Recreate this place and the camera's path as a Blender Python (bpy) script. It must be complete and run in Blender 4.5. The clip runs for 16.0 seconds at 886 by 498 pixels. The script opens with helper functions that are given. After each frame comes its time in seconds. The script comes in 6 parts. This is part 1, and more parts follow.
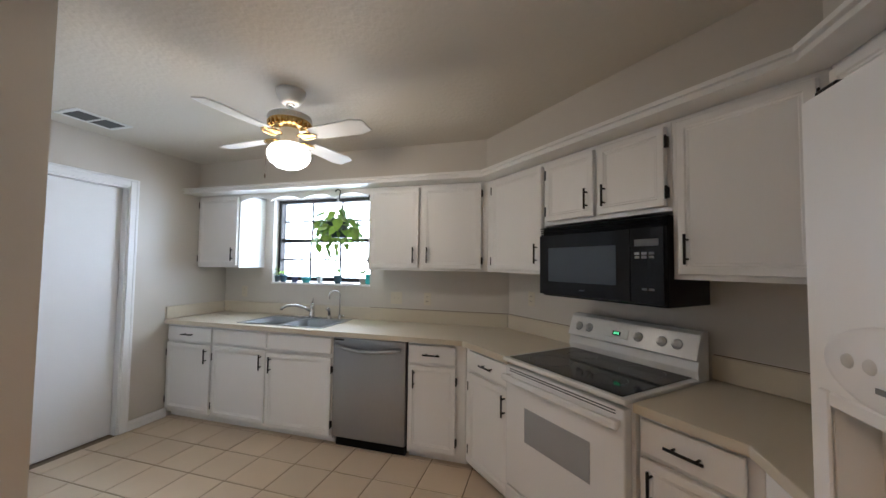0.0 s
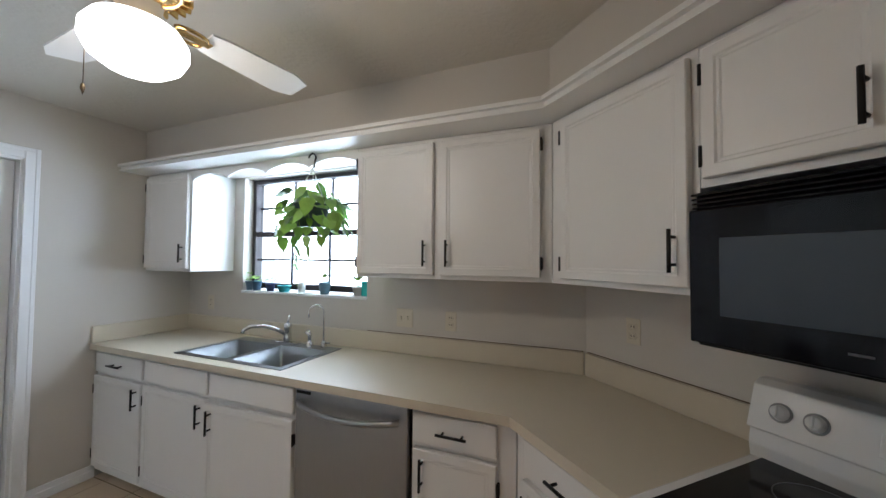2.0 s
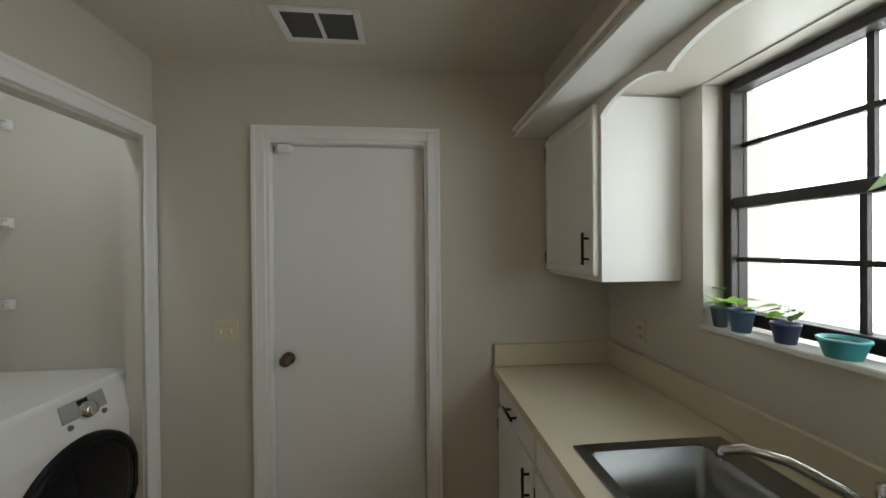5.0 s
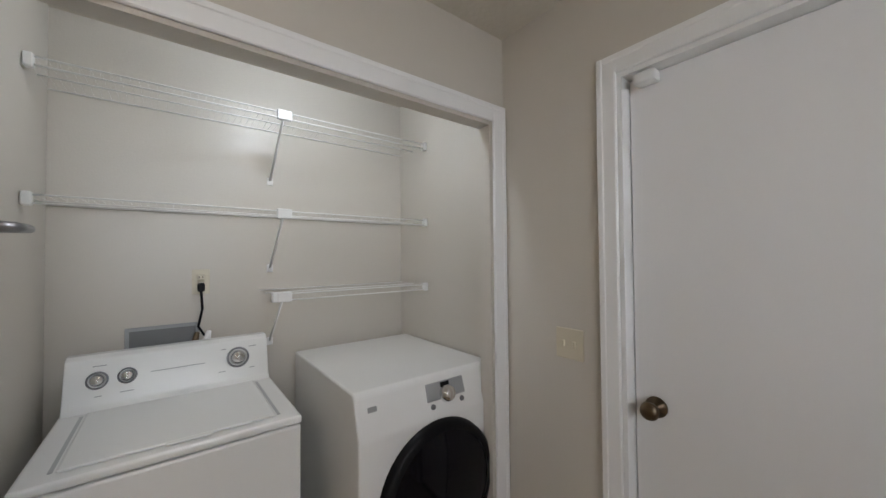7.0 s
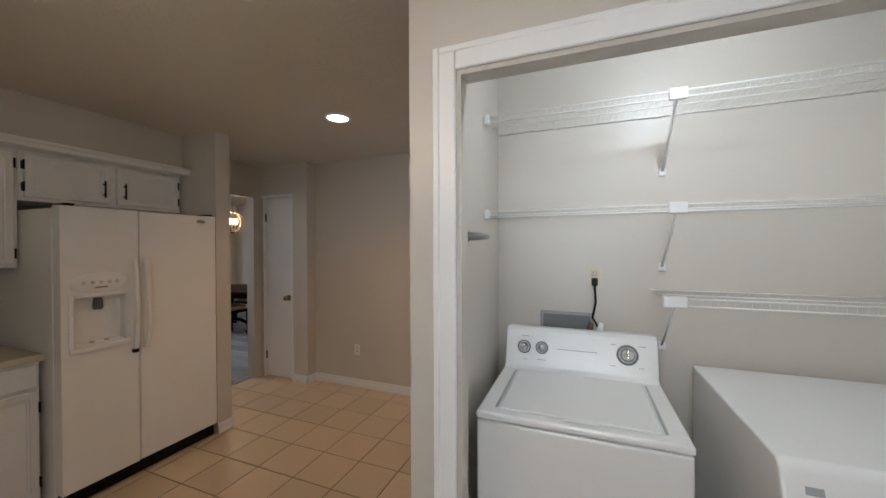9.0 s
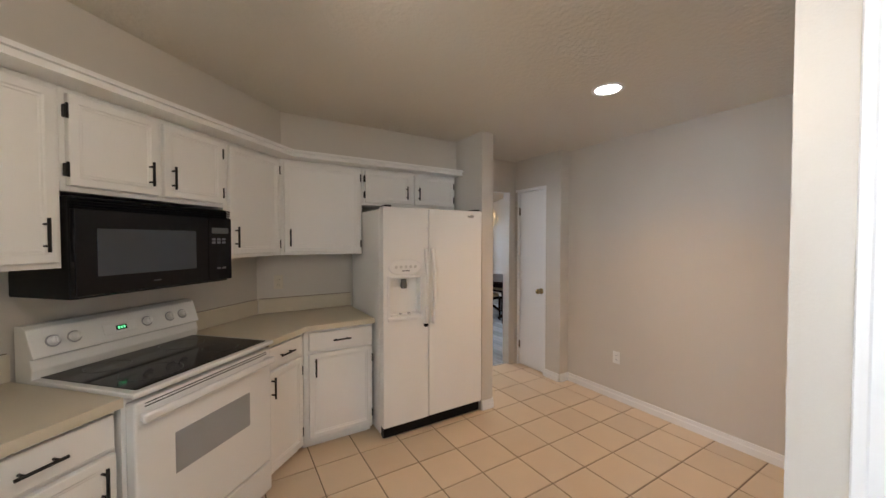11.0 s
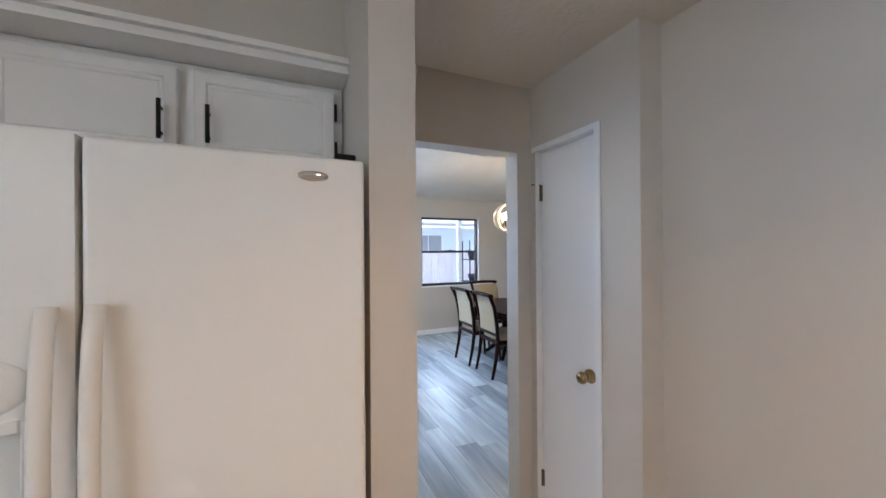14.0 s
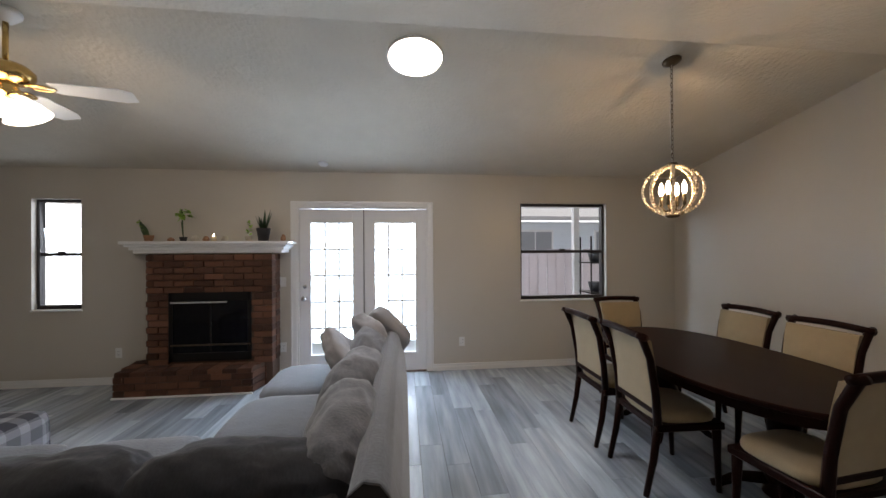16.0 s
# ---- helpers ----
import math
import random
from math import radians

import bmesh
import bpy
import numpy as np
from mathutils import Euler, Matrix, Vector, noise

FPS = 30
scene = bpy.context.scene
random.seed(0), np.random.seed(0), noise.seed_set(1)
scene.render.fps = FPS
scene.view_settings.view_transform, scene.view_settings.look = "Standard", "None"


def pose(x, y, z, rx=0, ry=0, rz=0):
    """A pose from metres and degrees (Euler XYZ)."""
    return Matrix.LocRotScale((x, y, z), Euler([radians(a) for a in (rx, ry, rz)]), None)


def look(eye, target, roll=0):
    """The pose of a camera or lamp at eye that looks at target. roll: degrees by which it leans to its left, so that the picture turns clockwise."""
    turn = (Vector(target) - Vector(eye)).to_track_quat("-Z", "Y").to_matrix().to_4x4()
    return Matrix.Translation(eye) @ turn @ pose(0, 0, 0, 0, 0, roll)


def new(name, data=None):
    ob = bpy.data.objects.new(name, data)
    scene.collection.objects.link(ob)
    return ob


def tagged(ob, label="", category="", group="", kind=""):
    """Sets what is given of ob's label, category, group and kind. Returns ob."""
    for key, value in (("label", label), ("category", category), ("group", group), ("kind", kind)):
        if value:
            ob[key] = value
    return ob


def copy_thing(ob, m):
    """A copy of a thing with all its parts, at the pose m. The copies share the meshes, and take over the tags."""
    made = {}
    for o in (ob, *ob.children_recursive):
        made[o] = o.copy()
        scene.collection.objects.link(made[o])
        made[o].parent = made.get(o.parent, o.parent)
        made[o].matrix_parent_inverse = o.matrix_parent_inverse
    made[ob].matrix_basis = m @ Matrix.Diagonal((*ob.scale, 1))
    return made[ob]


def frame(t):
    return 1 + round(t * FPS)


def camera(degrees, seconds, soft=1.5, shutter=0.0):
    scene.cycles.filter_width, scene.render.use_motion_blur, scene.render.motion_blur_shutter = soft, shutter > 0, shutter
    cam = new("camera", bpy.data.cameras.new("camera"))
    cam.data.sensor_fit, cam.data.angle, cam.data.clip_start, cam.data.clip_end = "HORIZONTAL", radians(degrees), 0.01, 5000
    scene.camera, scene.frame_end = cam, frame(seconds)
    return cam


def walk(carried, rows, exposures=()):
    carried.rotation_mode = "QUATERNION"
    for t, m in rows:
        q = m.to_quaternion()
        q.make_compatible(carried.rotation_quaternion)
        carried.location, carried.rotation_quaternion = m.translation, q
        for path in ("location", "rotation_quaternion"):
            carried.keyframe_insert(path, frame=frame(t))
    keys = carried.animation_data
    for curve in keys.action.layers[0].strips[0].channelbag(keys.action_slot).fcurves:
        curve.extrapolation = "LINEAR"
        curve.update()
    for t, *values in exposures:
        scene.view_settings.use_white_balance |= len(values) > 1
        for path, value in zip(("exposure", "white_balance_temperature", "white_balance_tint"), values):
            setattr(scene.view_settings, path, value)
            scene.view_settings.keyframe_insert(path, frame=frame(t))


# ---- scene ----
cam = camera(102.8, 16.0)
PATH = [
    (0, (1.203, 0.973, 1.444), (0.653, 2.894, 1.533), 0.7),
    (0.5, (1.136, 1.255, 1.477), (0.604, 3.182, 1.543), 0.6),
    (1, (1.091, 1.54, 1.469), (0.568, 3.469, 1.546), 0.5),
    (1.5, (1.038, 1.832, 1.474), (0.463, 3.747, 1.539), 0.4),
    (2, (0.912, 2.115, 1.488), (0.163, 3.966, 1.552), 0.5),
    (2.5, (0.761, 2.355, 1.476), (-0.238, 4.085, 1.554), 0.7),
    (3, (0.611, 2.595, 1.499), (-0.695, 4.108, 1.566), 0.8),
    (5.3, (-0.507, 3.027, 1.534), (-2.506, 2.997, 1.537), -0.6),
    (5.5, (-0.586, 2.977, 1.523), (-2.577, 2.797, 1.538), -0.6),
    (6, (-0.762, 2.955, 1.522), (-2.654, 2.308, 1.539), -1.0),
    (6.5, (-0.883, 2.955, 1.486), (-2.504, 1.784, 1.527), -0.8),
    (7, (-1.003, 2.898, 1.464), (-2.222, 1.314, 1.505), -0.5),
    (7.5, (-1.058, 2.828, 1.47), (-1.821, 0.98, 1.512), -0.4),
    (8, (-1.116, 2.822, 1.513), (-1.331, 0.833, 1.504), -0.4),
    (8.5, (-1.105, 2.823, 1.508), (-0.817, 0.844, 1.502), -0.4),
    (9, (-1.057, 2.841, 1.513), (-0.324, 0.98, 1.496), -0.2),
    (9.5, (-1.015, 2.886, 1.512), (0.108, 1.232, 1.493), -0.1),
    (10, (-0.984, 2.901, 1.503), (0.438, 1.495, 1.492), 0.0),
    (10.2, (-0.965, 2.894, 1.503), (0.546, 1.585, 1.483), 0.1),
    (12.5, (-0.097, 2.069, 1.501), (1.692, 1.177, 1.464), -0.1),
    (13, (0.163, 1.72, 1.514), (1.966, 0.854, 1.493), 0.1),
    (13.5, (0.464, 1.352, 1.541), (2.27, 0.492, 1.527), -0.2),
    (14, (0.798, 1.052, 1.532), (2.627, 0.243, 1.537), -0.4),
    (14.5, (1.155, 0.788, 1.519), (3.016, 0.056, 1.536), -0.4),
    (15, (1.548, 0.562, 1.508), (3.462, -0.018, 1.525), -0.3),
    (15.5, (1.941, 0.413, 1.53), (3.906, 0.038, 1.537), -0.4),
    (16, (2.336, 0.322, 1.527), (4.324, 0.105, 1.532), -0.3),
]
EXPOSURES = [(0, -0.2, 5800, 13), (1.5, -0.25, 5650, 12), (3, -0.85, 5800, 10), (5.5, -1.65, 7250, 9), (6.0, -0.65, 6850, 12), (6.5, -0.88, 6650, 15), (7, -1.12, 6850, 16), (7.5, -1.1, 6850, 15), (8.0, -0.85, 6700, 13), (8.5, -0.8, 6600, 14), (10, -0.42, 6850, 15), (12.5, 0.97, 5350, 11), (13.5, 0.66, 5400, 11), (14.5, 0.15, 5750, 10), (15.0, -0.2, 6900, 15), (15.5, -0.62, 7100, 16), (16, -0.8, 7050, 16)]
walk(cam, [(t, look(eye, target, roll)) for t, eye, target, roll in PATH], EXPOSURES)

# ---- world and large lights ----
world = bpy.data.worlds.new("world")
scene.world = world
world.use_nodes = True
wn = world.node_tree.nodes
sky = wn.new("ShaderNodeTexSky")
sky.sky_type, sky.sun_disc = "NISHITA", False
sky.sun_elevation, sky.sun_rotation = radians(61), radians(245)
wn["Background"].inputs["Strength"].default_value = 0.12
world.node_tree.links.new(sky.outputs[0], wn["Background"].inputs[0])


def lamp(name, kind, power, colour, m, **props):
    data = bpy.data.lights.new(name, kind)
    data.energy, data.color = power, colour
    if kind == "AREA":
        data.shape = props.get("shape", "RECTANGLE")
        data.size, data.size_y = props.get("size", 1), props.get("size_y", 1)
    elif kind == "SUN":
        data.angle = props.get("angle", 0.01)
    else:
        data.shadow_soft_size = props.get("radius", 0.05)
    ob = new(name, data)
    ob.matrix_world = m
    return ob


lamp("sun", "SUN", 5.0, (1, 0.95, 0.88), look((0, 0, 0), (0.42, 0.2, -0.85)), angle=0.009)
# daylight entering the openings
lamp("sink_window_light", "AREA", 27, (0.80, 0.91, 1.0), look((-1.0, 4.32, 1.68), (-1.0, 3.0, 1.45)), size=1.05, size_y=0.85)
lamp("french_door_light", "AREA", 92, (0.60, 0.79, 1.0), look((6.95, 0.83, 1.2), (5.0, 0.83, 1.1)), size=1.3, size_y=1.7)
lamp("patio_sky_light", "AREA", 270, (0.56, 0.77, 1.0), look((7.55, 0.83, 2.36), (5.2, 0.83, 0.3)), size=1.9, size_y=0.42)
lamp("dining_window_light", "AREA", 9, (0.80, 0.90, 1.0), look((7.40, -1.77, 2.34), (5.6, -1.77, 0.5)), size=1.1, size_y=0.35)
lamp("side_window_light", "AREA", 11, (0.72, 0.86, 1.0), look((6.95, 4.22, 1.5), (5.0, 4.22, 1.2)), size=0.5, size_y=1.2)

# lamps of the rooms
lamp("kitchen_fan_lamp", "POINT", 11, (1.0, 0.80, 0.55), pose(-0.225, 2.68, 2.05), radius=0.09)
lamp("closet_lamp", "POINT", 27, (0.74, 0.88, 1.0), pose(-1.45, 1.62, 2.33), radius=0.05)
can = lamp("can_lamp", "SPOT", 46, (1.0, 0.59, 0.27), pose(0.60, 0.72, 2.42), radius=0.06).data
can.spot_size, can.spot_blend = radians(132), 0.9
lamp("disc_lamp", "AREA", 26, (1.0, 0.95, 0.89), look((4.79, 0.24, 2.82), (4.70, 0.24, 0.0)), shape="DISK", size=0.33)
lamp("pendant_lamp", "POINT", 40, (1.0, 0.70, 0.38), pose(4.70, -1.61, 1.95), radius=0.014)
lamp("living_fan_lamp", "POINT", 5.0, (1.0, 0.68, 0.34), pose(4.62, 2.58, 2.22), radius=0.08)

# ---- materials ----
MATS = {}


def nodes_of(name):
    m = bpy.data.materials.new(name)
    m.use_nodes = True
    nt = m.node_tree
    return m, nt, nt.nodes["Principled BSDF"]


def mat(name, colour, rough=0.5, metal=0.0, var=0.06, scale=6.0, grain=0.0, grain_scale=180.0, bump=0.0, bump_scale=120.0,
        island=False, stretch=(1, 1, 1), spec=0.5, emit=0.0, emit_colour=None, dist=0.004, coat=0.0, sheen=0.0, rvar=0.08):
    """A paint, metal, stone or cloth surface: broad mottling, fine grain, uneven gloss and relief."""
    m, nt, p = nodes_of(name)
    n, L = nt.nodes, nt.links
    tc = n.new("ShaderNodeTexCoord")
    mp = n.new("ShaderNodeMapping")
    mp.inputs["Scale"].default_value = stretch
    L.new(tc.outputs["Object"], mp.inputs[0])
    big = n.new("ShaderNodeTexNoise")
    big.inputs["Scale"].default_value, big.inputs["Detail"].default_value = scale, 5
    L.new(mp.outputs[0], big.inputs[0])
    fine = n.new("ShaderNodeTexNoise")
    fine.inputs["Scale"].default_value, fine.inputs["Detail"].default_value = grain_scale, 3
    L.new(mp.outputs[0], fine.inputs[0])
    add = n.new("ShaderNodeMath")
    add.operation = "MULTIPLY_ADD"
    L.new(fine.outputs[0], add.inputs[0])
    add.inputs[1].default_value = grain
    mul = n.new("ShaderNodeMath")
    mul.operation = "MULTIPLY"
    mul.inputs[1].default_value = var
    L.new(big.outputs[0], mul.inputs[0])
    L.new(mul.outputs[0], add.inputs[2])
    total = add.outputs[0]
    mean = 0.5 * (var + grain)
    if island:
        inf = n.new("ShaderNodeObjectInfo")
        rm = n.new("ShaderNodeMath")
        rm.operation = "MULTIPLY_ADD"
        rm.inputs[1].default_value = island
        L.new(inf.outputs["Random"], rm.inputs[0])
        L.new(total, rm.inputs[2])
        total = rm.outputs[0]
        mean += 0.5 * island
    val = n.new("ShaderNodeMath")
    val.operation = "ADD"
    val.inputs[1].default_value = 1.0 - mean
    L.new(total, val.inputs[0])
    mix = n.new("ShaderNodeVectorMath")
    mix.operation = "SCALE"
    mix.inputs[0].default_value = colour
    L.new(val.outputs[0], mix.inputs["Scale"])
    L.new(mix.outputs[0], p.inputs["Base Color"])
    rr = n.new("ShaderNodeMath")
    rr.operation = "MULTIPLY_ADD"
    rr.inputs[1].default_value, rr.inputs[2].default_value = rvar, rough - rvar / 2
    L.new(big.outputs[0], rr.inputs[0])
    L.new(rr.outputs[0], p.inputs["Roughness"])
    p.inputs["Metallic"].default_value = metal
    p.inputs["Specular IOR Level"].default_value = spec
    p.inputs["Coat Weight"].default_value = coat
    p.inputs["Sheen Weight"].default_value = sheen
    if bump:
        bt = n.new("ShaderNodeTexNoise")
        bt.inputs["Scale"].default_value, bt.inputs["Detail"].default_value = bump_scale, 4
        L.new(mp.outputs[0], bt.inputs[0])
        b = n.new("ShaderNodeBump")
        b.inputs["Strength"].default_value, b.inputs["Distance"].default_value = bump, dist
        L.new(bt.outputs[0], b.inputs["Height"])
        L.new(b.outputs[0], p.inputs["Normal"])
    if emit:
        p.inputs["Emission Color"].default_value = (*(emit_colour or colour), 1)
        p.inputs["Emission Strength"].default_value = emit
    MATS[name] = m
    return m


WALL = mat("greige_wall_paint", (0.57, 0.533, 0.48), 0.34, var=0.05, scale=2.2, grain=0.03, bump=0.25, bump_scale=160, dist=0.002)
CEIL = mat("textured_ceiling", (0.64, 0.60, 0.53), 0.8, var=0.05, scale=2.0, grain=0.05, bump=0.55, bump_scale=38, dist=0.008)
VAULT = mat("knockdown_ceiling", (0.62, 0.57, 0.49), 0.8, var=0.14, scale=5.0, grain=0.10, bump=0.9, bump_scale=30, dist=0.010)
TRIM = mat("white_trim_paint", (0.80, 0.80, 0.80), 0.35, var=0.04, scale=5, bump=0.05, bump_scale=60)
CAB = mat("white_cabinet_paint", (0.80, 0.79, 0.77), 0.38, var=0.04, scale=4, grain=0.02, bump=0.18, bump_scale=70, stretch=(1, 1, 0.15), dist=0.002)
DOORP = mat("white_door_paint", (0.78, 0.78, 0.79), 0.42, var=0.04, scale=1.5, bump=0.08, bump_scale=90)
LAMI = mat("beige_laminate", (0.60, 0.535, 0.42), 0.38, var=0.05, scale=9, grain=0.10, grain_scale=420)
GROUT = mat("grey_brown_grout", (0.20, 0.15, 0.10), 0.9, var=0.3, scale=3, bump=0.4)
TILE = mat("beige_floor_tile", (0.60, 0.48, 0.345), 0.30, var=0.10, scale=5, grain=0.03, grain_scale=60, island=0.14, bump=0.08, bump_scale=25)
BLACKM = mat("black_metal", (0.018, 0.017, 0.017), 0.4, metal=0.6, var=0.2)
STEEL = mat("brushed_steel", (0.34, 0.34, 0.35), 0.34, metal=1.0, var=0.10, scale=3, grain=0.10, grain_scale=300, stretch=(1, 1, 0.05))
SINKM = mat("sink_steel", (0.25, 0.255, 0.26), 0.30, metal=1.0, var=0.15, scale=12, grain=0.1)
CHROME = mat("chrome", (0.75, 0.75, 0.75), 0.12, metal=1.0, var=0.03)
ENAMEL = mat("white_enamel", (0.79, 0.79, 0.78), 0.22, var=0.03, scale=3)
FRIDGEM = mat("white_fridge_enamel", (0.79, 0.785, 0.76), 0.33, var=0.03, scale=3, bump=0.12, bump_scale=240, dist=0.001)
GLASSK = mat("black_glass", (0.005, 0.005, 0.007), 0.07, var=0.1, spec=0.22)
PLASTK = mat("black_plastic", (0.006, 0.006, 0.007), 0.35, var=0.15, spec=0.15)
GREYP = mat("grey_plastic", (0.33, 0.34, 0.35), 0.4, var=0.08)
BRASS = mat("polished_brass", (0.72, 0.50, 0.20), 0.2, metal=1.0, var=0.1)
BRONZE = mat("antique_brass", (0.16, 0.12, 0.08), 0.3, metal=1.0, var=0.15)
IVORY = mat("ivory_plastic", (0.62, 0.565, 0.45), 0.4, var=0.05)
WHITEP = mat("white_plastic", (0.78, 0.78, 0.77), 0.4, var=0.04)
DARKF = mat("dark_window_frame", (0.035, 0.03, 0.03), 0.45, metal=0.3, var=0.2)
DWOOD = mat("dark_mahogany", (0.013, 0.0035, 0.0025), 0.33, var=0.5, scale=3, grain=0.3, grain_scale=60, stretch=(0.2, 1, 1), spec=0.09)
CREAM = mat("cream_damask", (0.34, 0.26, 0.155), 0.85, var=0.25, scale=14, grain=0.25, grain_scale=220, bump=0.3, bump_scale=300, sheen=0.2)
SOFA = mat("grey_chenille", (0.142, 0.15, 0.172), 0.95, var=0.45, scale=9, grain=0.7, grain_scale=90, stretch=(1.6, 1, 0.18), bump=0.5, bump_scale=60, dist=0.006, sheen=0.3)
# sofa chenille again, with the near row's shade put into its colour
SOFA_SHADED = mat("shaded_chenille", (0.026, 0.028, 0.035), 0.95, var=0.7, scale=6, grain=0.6, grain_scale=120, stretch=(0.6, 1, 0.4), bump=0.5, bump_scale=50, dist=0.006, sheen=0.15)
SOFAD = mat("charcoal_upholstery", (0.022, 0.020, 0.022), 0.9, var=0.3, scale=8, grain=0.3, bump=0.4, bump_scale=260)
BRICKM = mat("red_brown_brick", (0.115, 0.05, 0.03), 0.9, var=0.6, scale=12, grain=0.5, grain_scale=120, island=1.1, bump=0.7, bump_scale=70)
MORTAR = mat("brown_mortar", (0.10, 0.06, 0.042), 0.95, var=0.3, scale=10, bump=0.6)
SOOT = mat("soot_black", (0.012, 0.011, 0.010), 0.8, var=0.4)
LEAF = mat("pothos_leaf", (0.25, 0.44, 0.07), 0.4, var=0.7, scale=20, island=0.7)
LEAFD = mat("dark_leaf", (0.035, 0.075, 0.025), 0.5, var=0.5, scale=30)
SOIL = mat("soil", (0.04, 0.028, 0.02), 0.95, var=0.5, scale=60, bump=0.8)
WOODF = mat("white_fence_board", (0.42, 0.40, 0.44), 0.8, var=0.4, scale=4, grain=0.2, stretch=(1, 1, 0.2), bump=0.3)
CONC = mat("patio_concrete", (0.5, 0.49, 0.47), 0.9, var=0.2, scale=1.5, grain=0.2, bump=0.4)


def glass(name, tint=(0.98, 0.99, 0.99)):
    m, nt, p = nodes_of(name)
    p.inputs["Base Color"].default_value = (*tint, 1)
    p.inputs["Roughness"].default_value = 0.0
    p.inputs["Transmission Weight"].default_value = 1.0
    p.inputs["IOR"].default_value = 1.01
    return m


GLASS = glass("clear_glass")


def plank_material():
    m, nt, p = nodes_of("grey_vinyl_plank")
    n, L = nt.nodes, nt.links
    tc, inf, mp = n.new("ShaderNodeTexCoord"), n.new("ShaderNodeObjectInfo"), n.new("ShaderNodeMapping")
    mp.inputs["Scale"].default_value = (0.7, 7, 1)
    L.new(tc.outputs["Object"], mp.inputs[0])
    off = n.new("ShaderNodeVectorMath")
    off.operation = "SCALE"
    off.inputs[0].default_value = (40, 17, 9)
    L.new(inf.outputs["Random"], off.inputs["Scale"])
    L.new(off.outputs[0], mp.inputs["Location"])
    t = n.new("ShaderNodeTexNoise")
    t.inputs["Scale"].default_value, t.inputs["Detail"].default_value = 2.2, 8
    L.new(mp.outputs[0], t.inputs[0])
    r = n.new("ShaderNodeValToRGB")
    r.color_ramp.elements[0].position, r.color_ramp.elements[1].position = 0.32, 0.72
    r.color_ramp.elements[0].color = (0.24, 0.272, 0.31, 1)
    r.color_ramp.elements[1].color = (0.43, 0.475, 0.53, 1)
    L.new(t.outputs[0], r.inputs[0])
    s = n.new("ShaderNodeMath")
    s.operation = "MULTIPLY_ADD"
    s.inputs[1].default_value, s.inputs[2].default_value = 0.6, 0.7
    L.new(inf.outputs["Random"], s.inputs[0])
    v = n.new("ShaderNodeVectorMath")
    v.operation = "SCALE"
    L.new(r.outputs[0], v.inputs[0])
    L.new(s.outputs[0], v.inputs["Scale"])
    L.new(v.outputs[0], p.inputs["Base Color"])
    p.inputs["Roughness"].default_value = 0.24
    b = n.new("ShaderNodeBump")
    b.inputs["Strength"].default_value, b.inputs["Distance"].default_value = 0.15, 0.002
    L.new(t.outputs[0], b.inputs["Height"])
    L.new(b.outputs[0], p.inputs["Normal"])
    return m


PLANK = plank_material()


def glow(name, colour, strength):
    m, nt, p = nodes_of(name)
    p.inputs["Base Color"].default_value = (*colour, 1)
    p.inputs["Emission Color"].default_value = (*colour, 1)
    p.inputs["Emission Strength"].default_value = strength
    return m


GLOBE = glow("lit_opal_glass", (1.0, 0.93, 0.82), 9)
LED = glow("lit_led_disc", (1.0, 0.97, 0.92), 22)
BULB = glow("lit_bulb", (1.0, 0.82, 0.55), 40)
# glow of the backdrop, standing in for overexposed daylight
OUTSIDE = glow("glowing_daylight_outside", (0.93, 0.97, 1.0), 2.2)


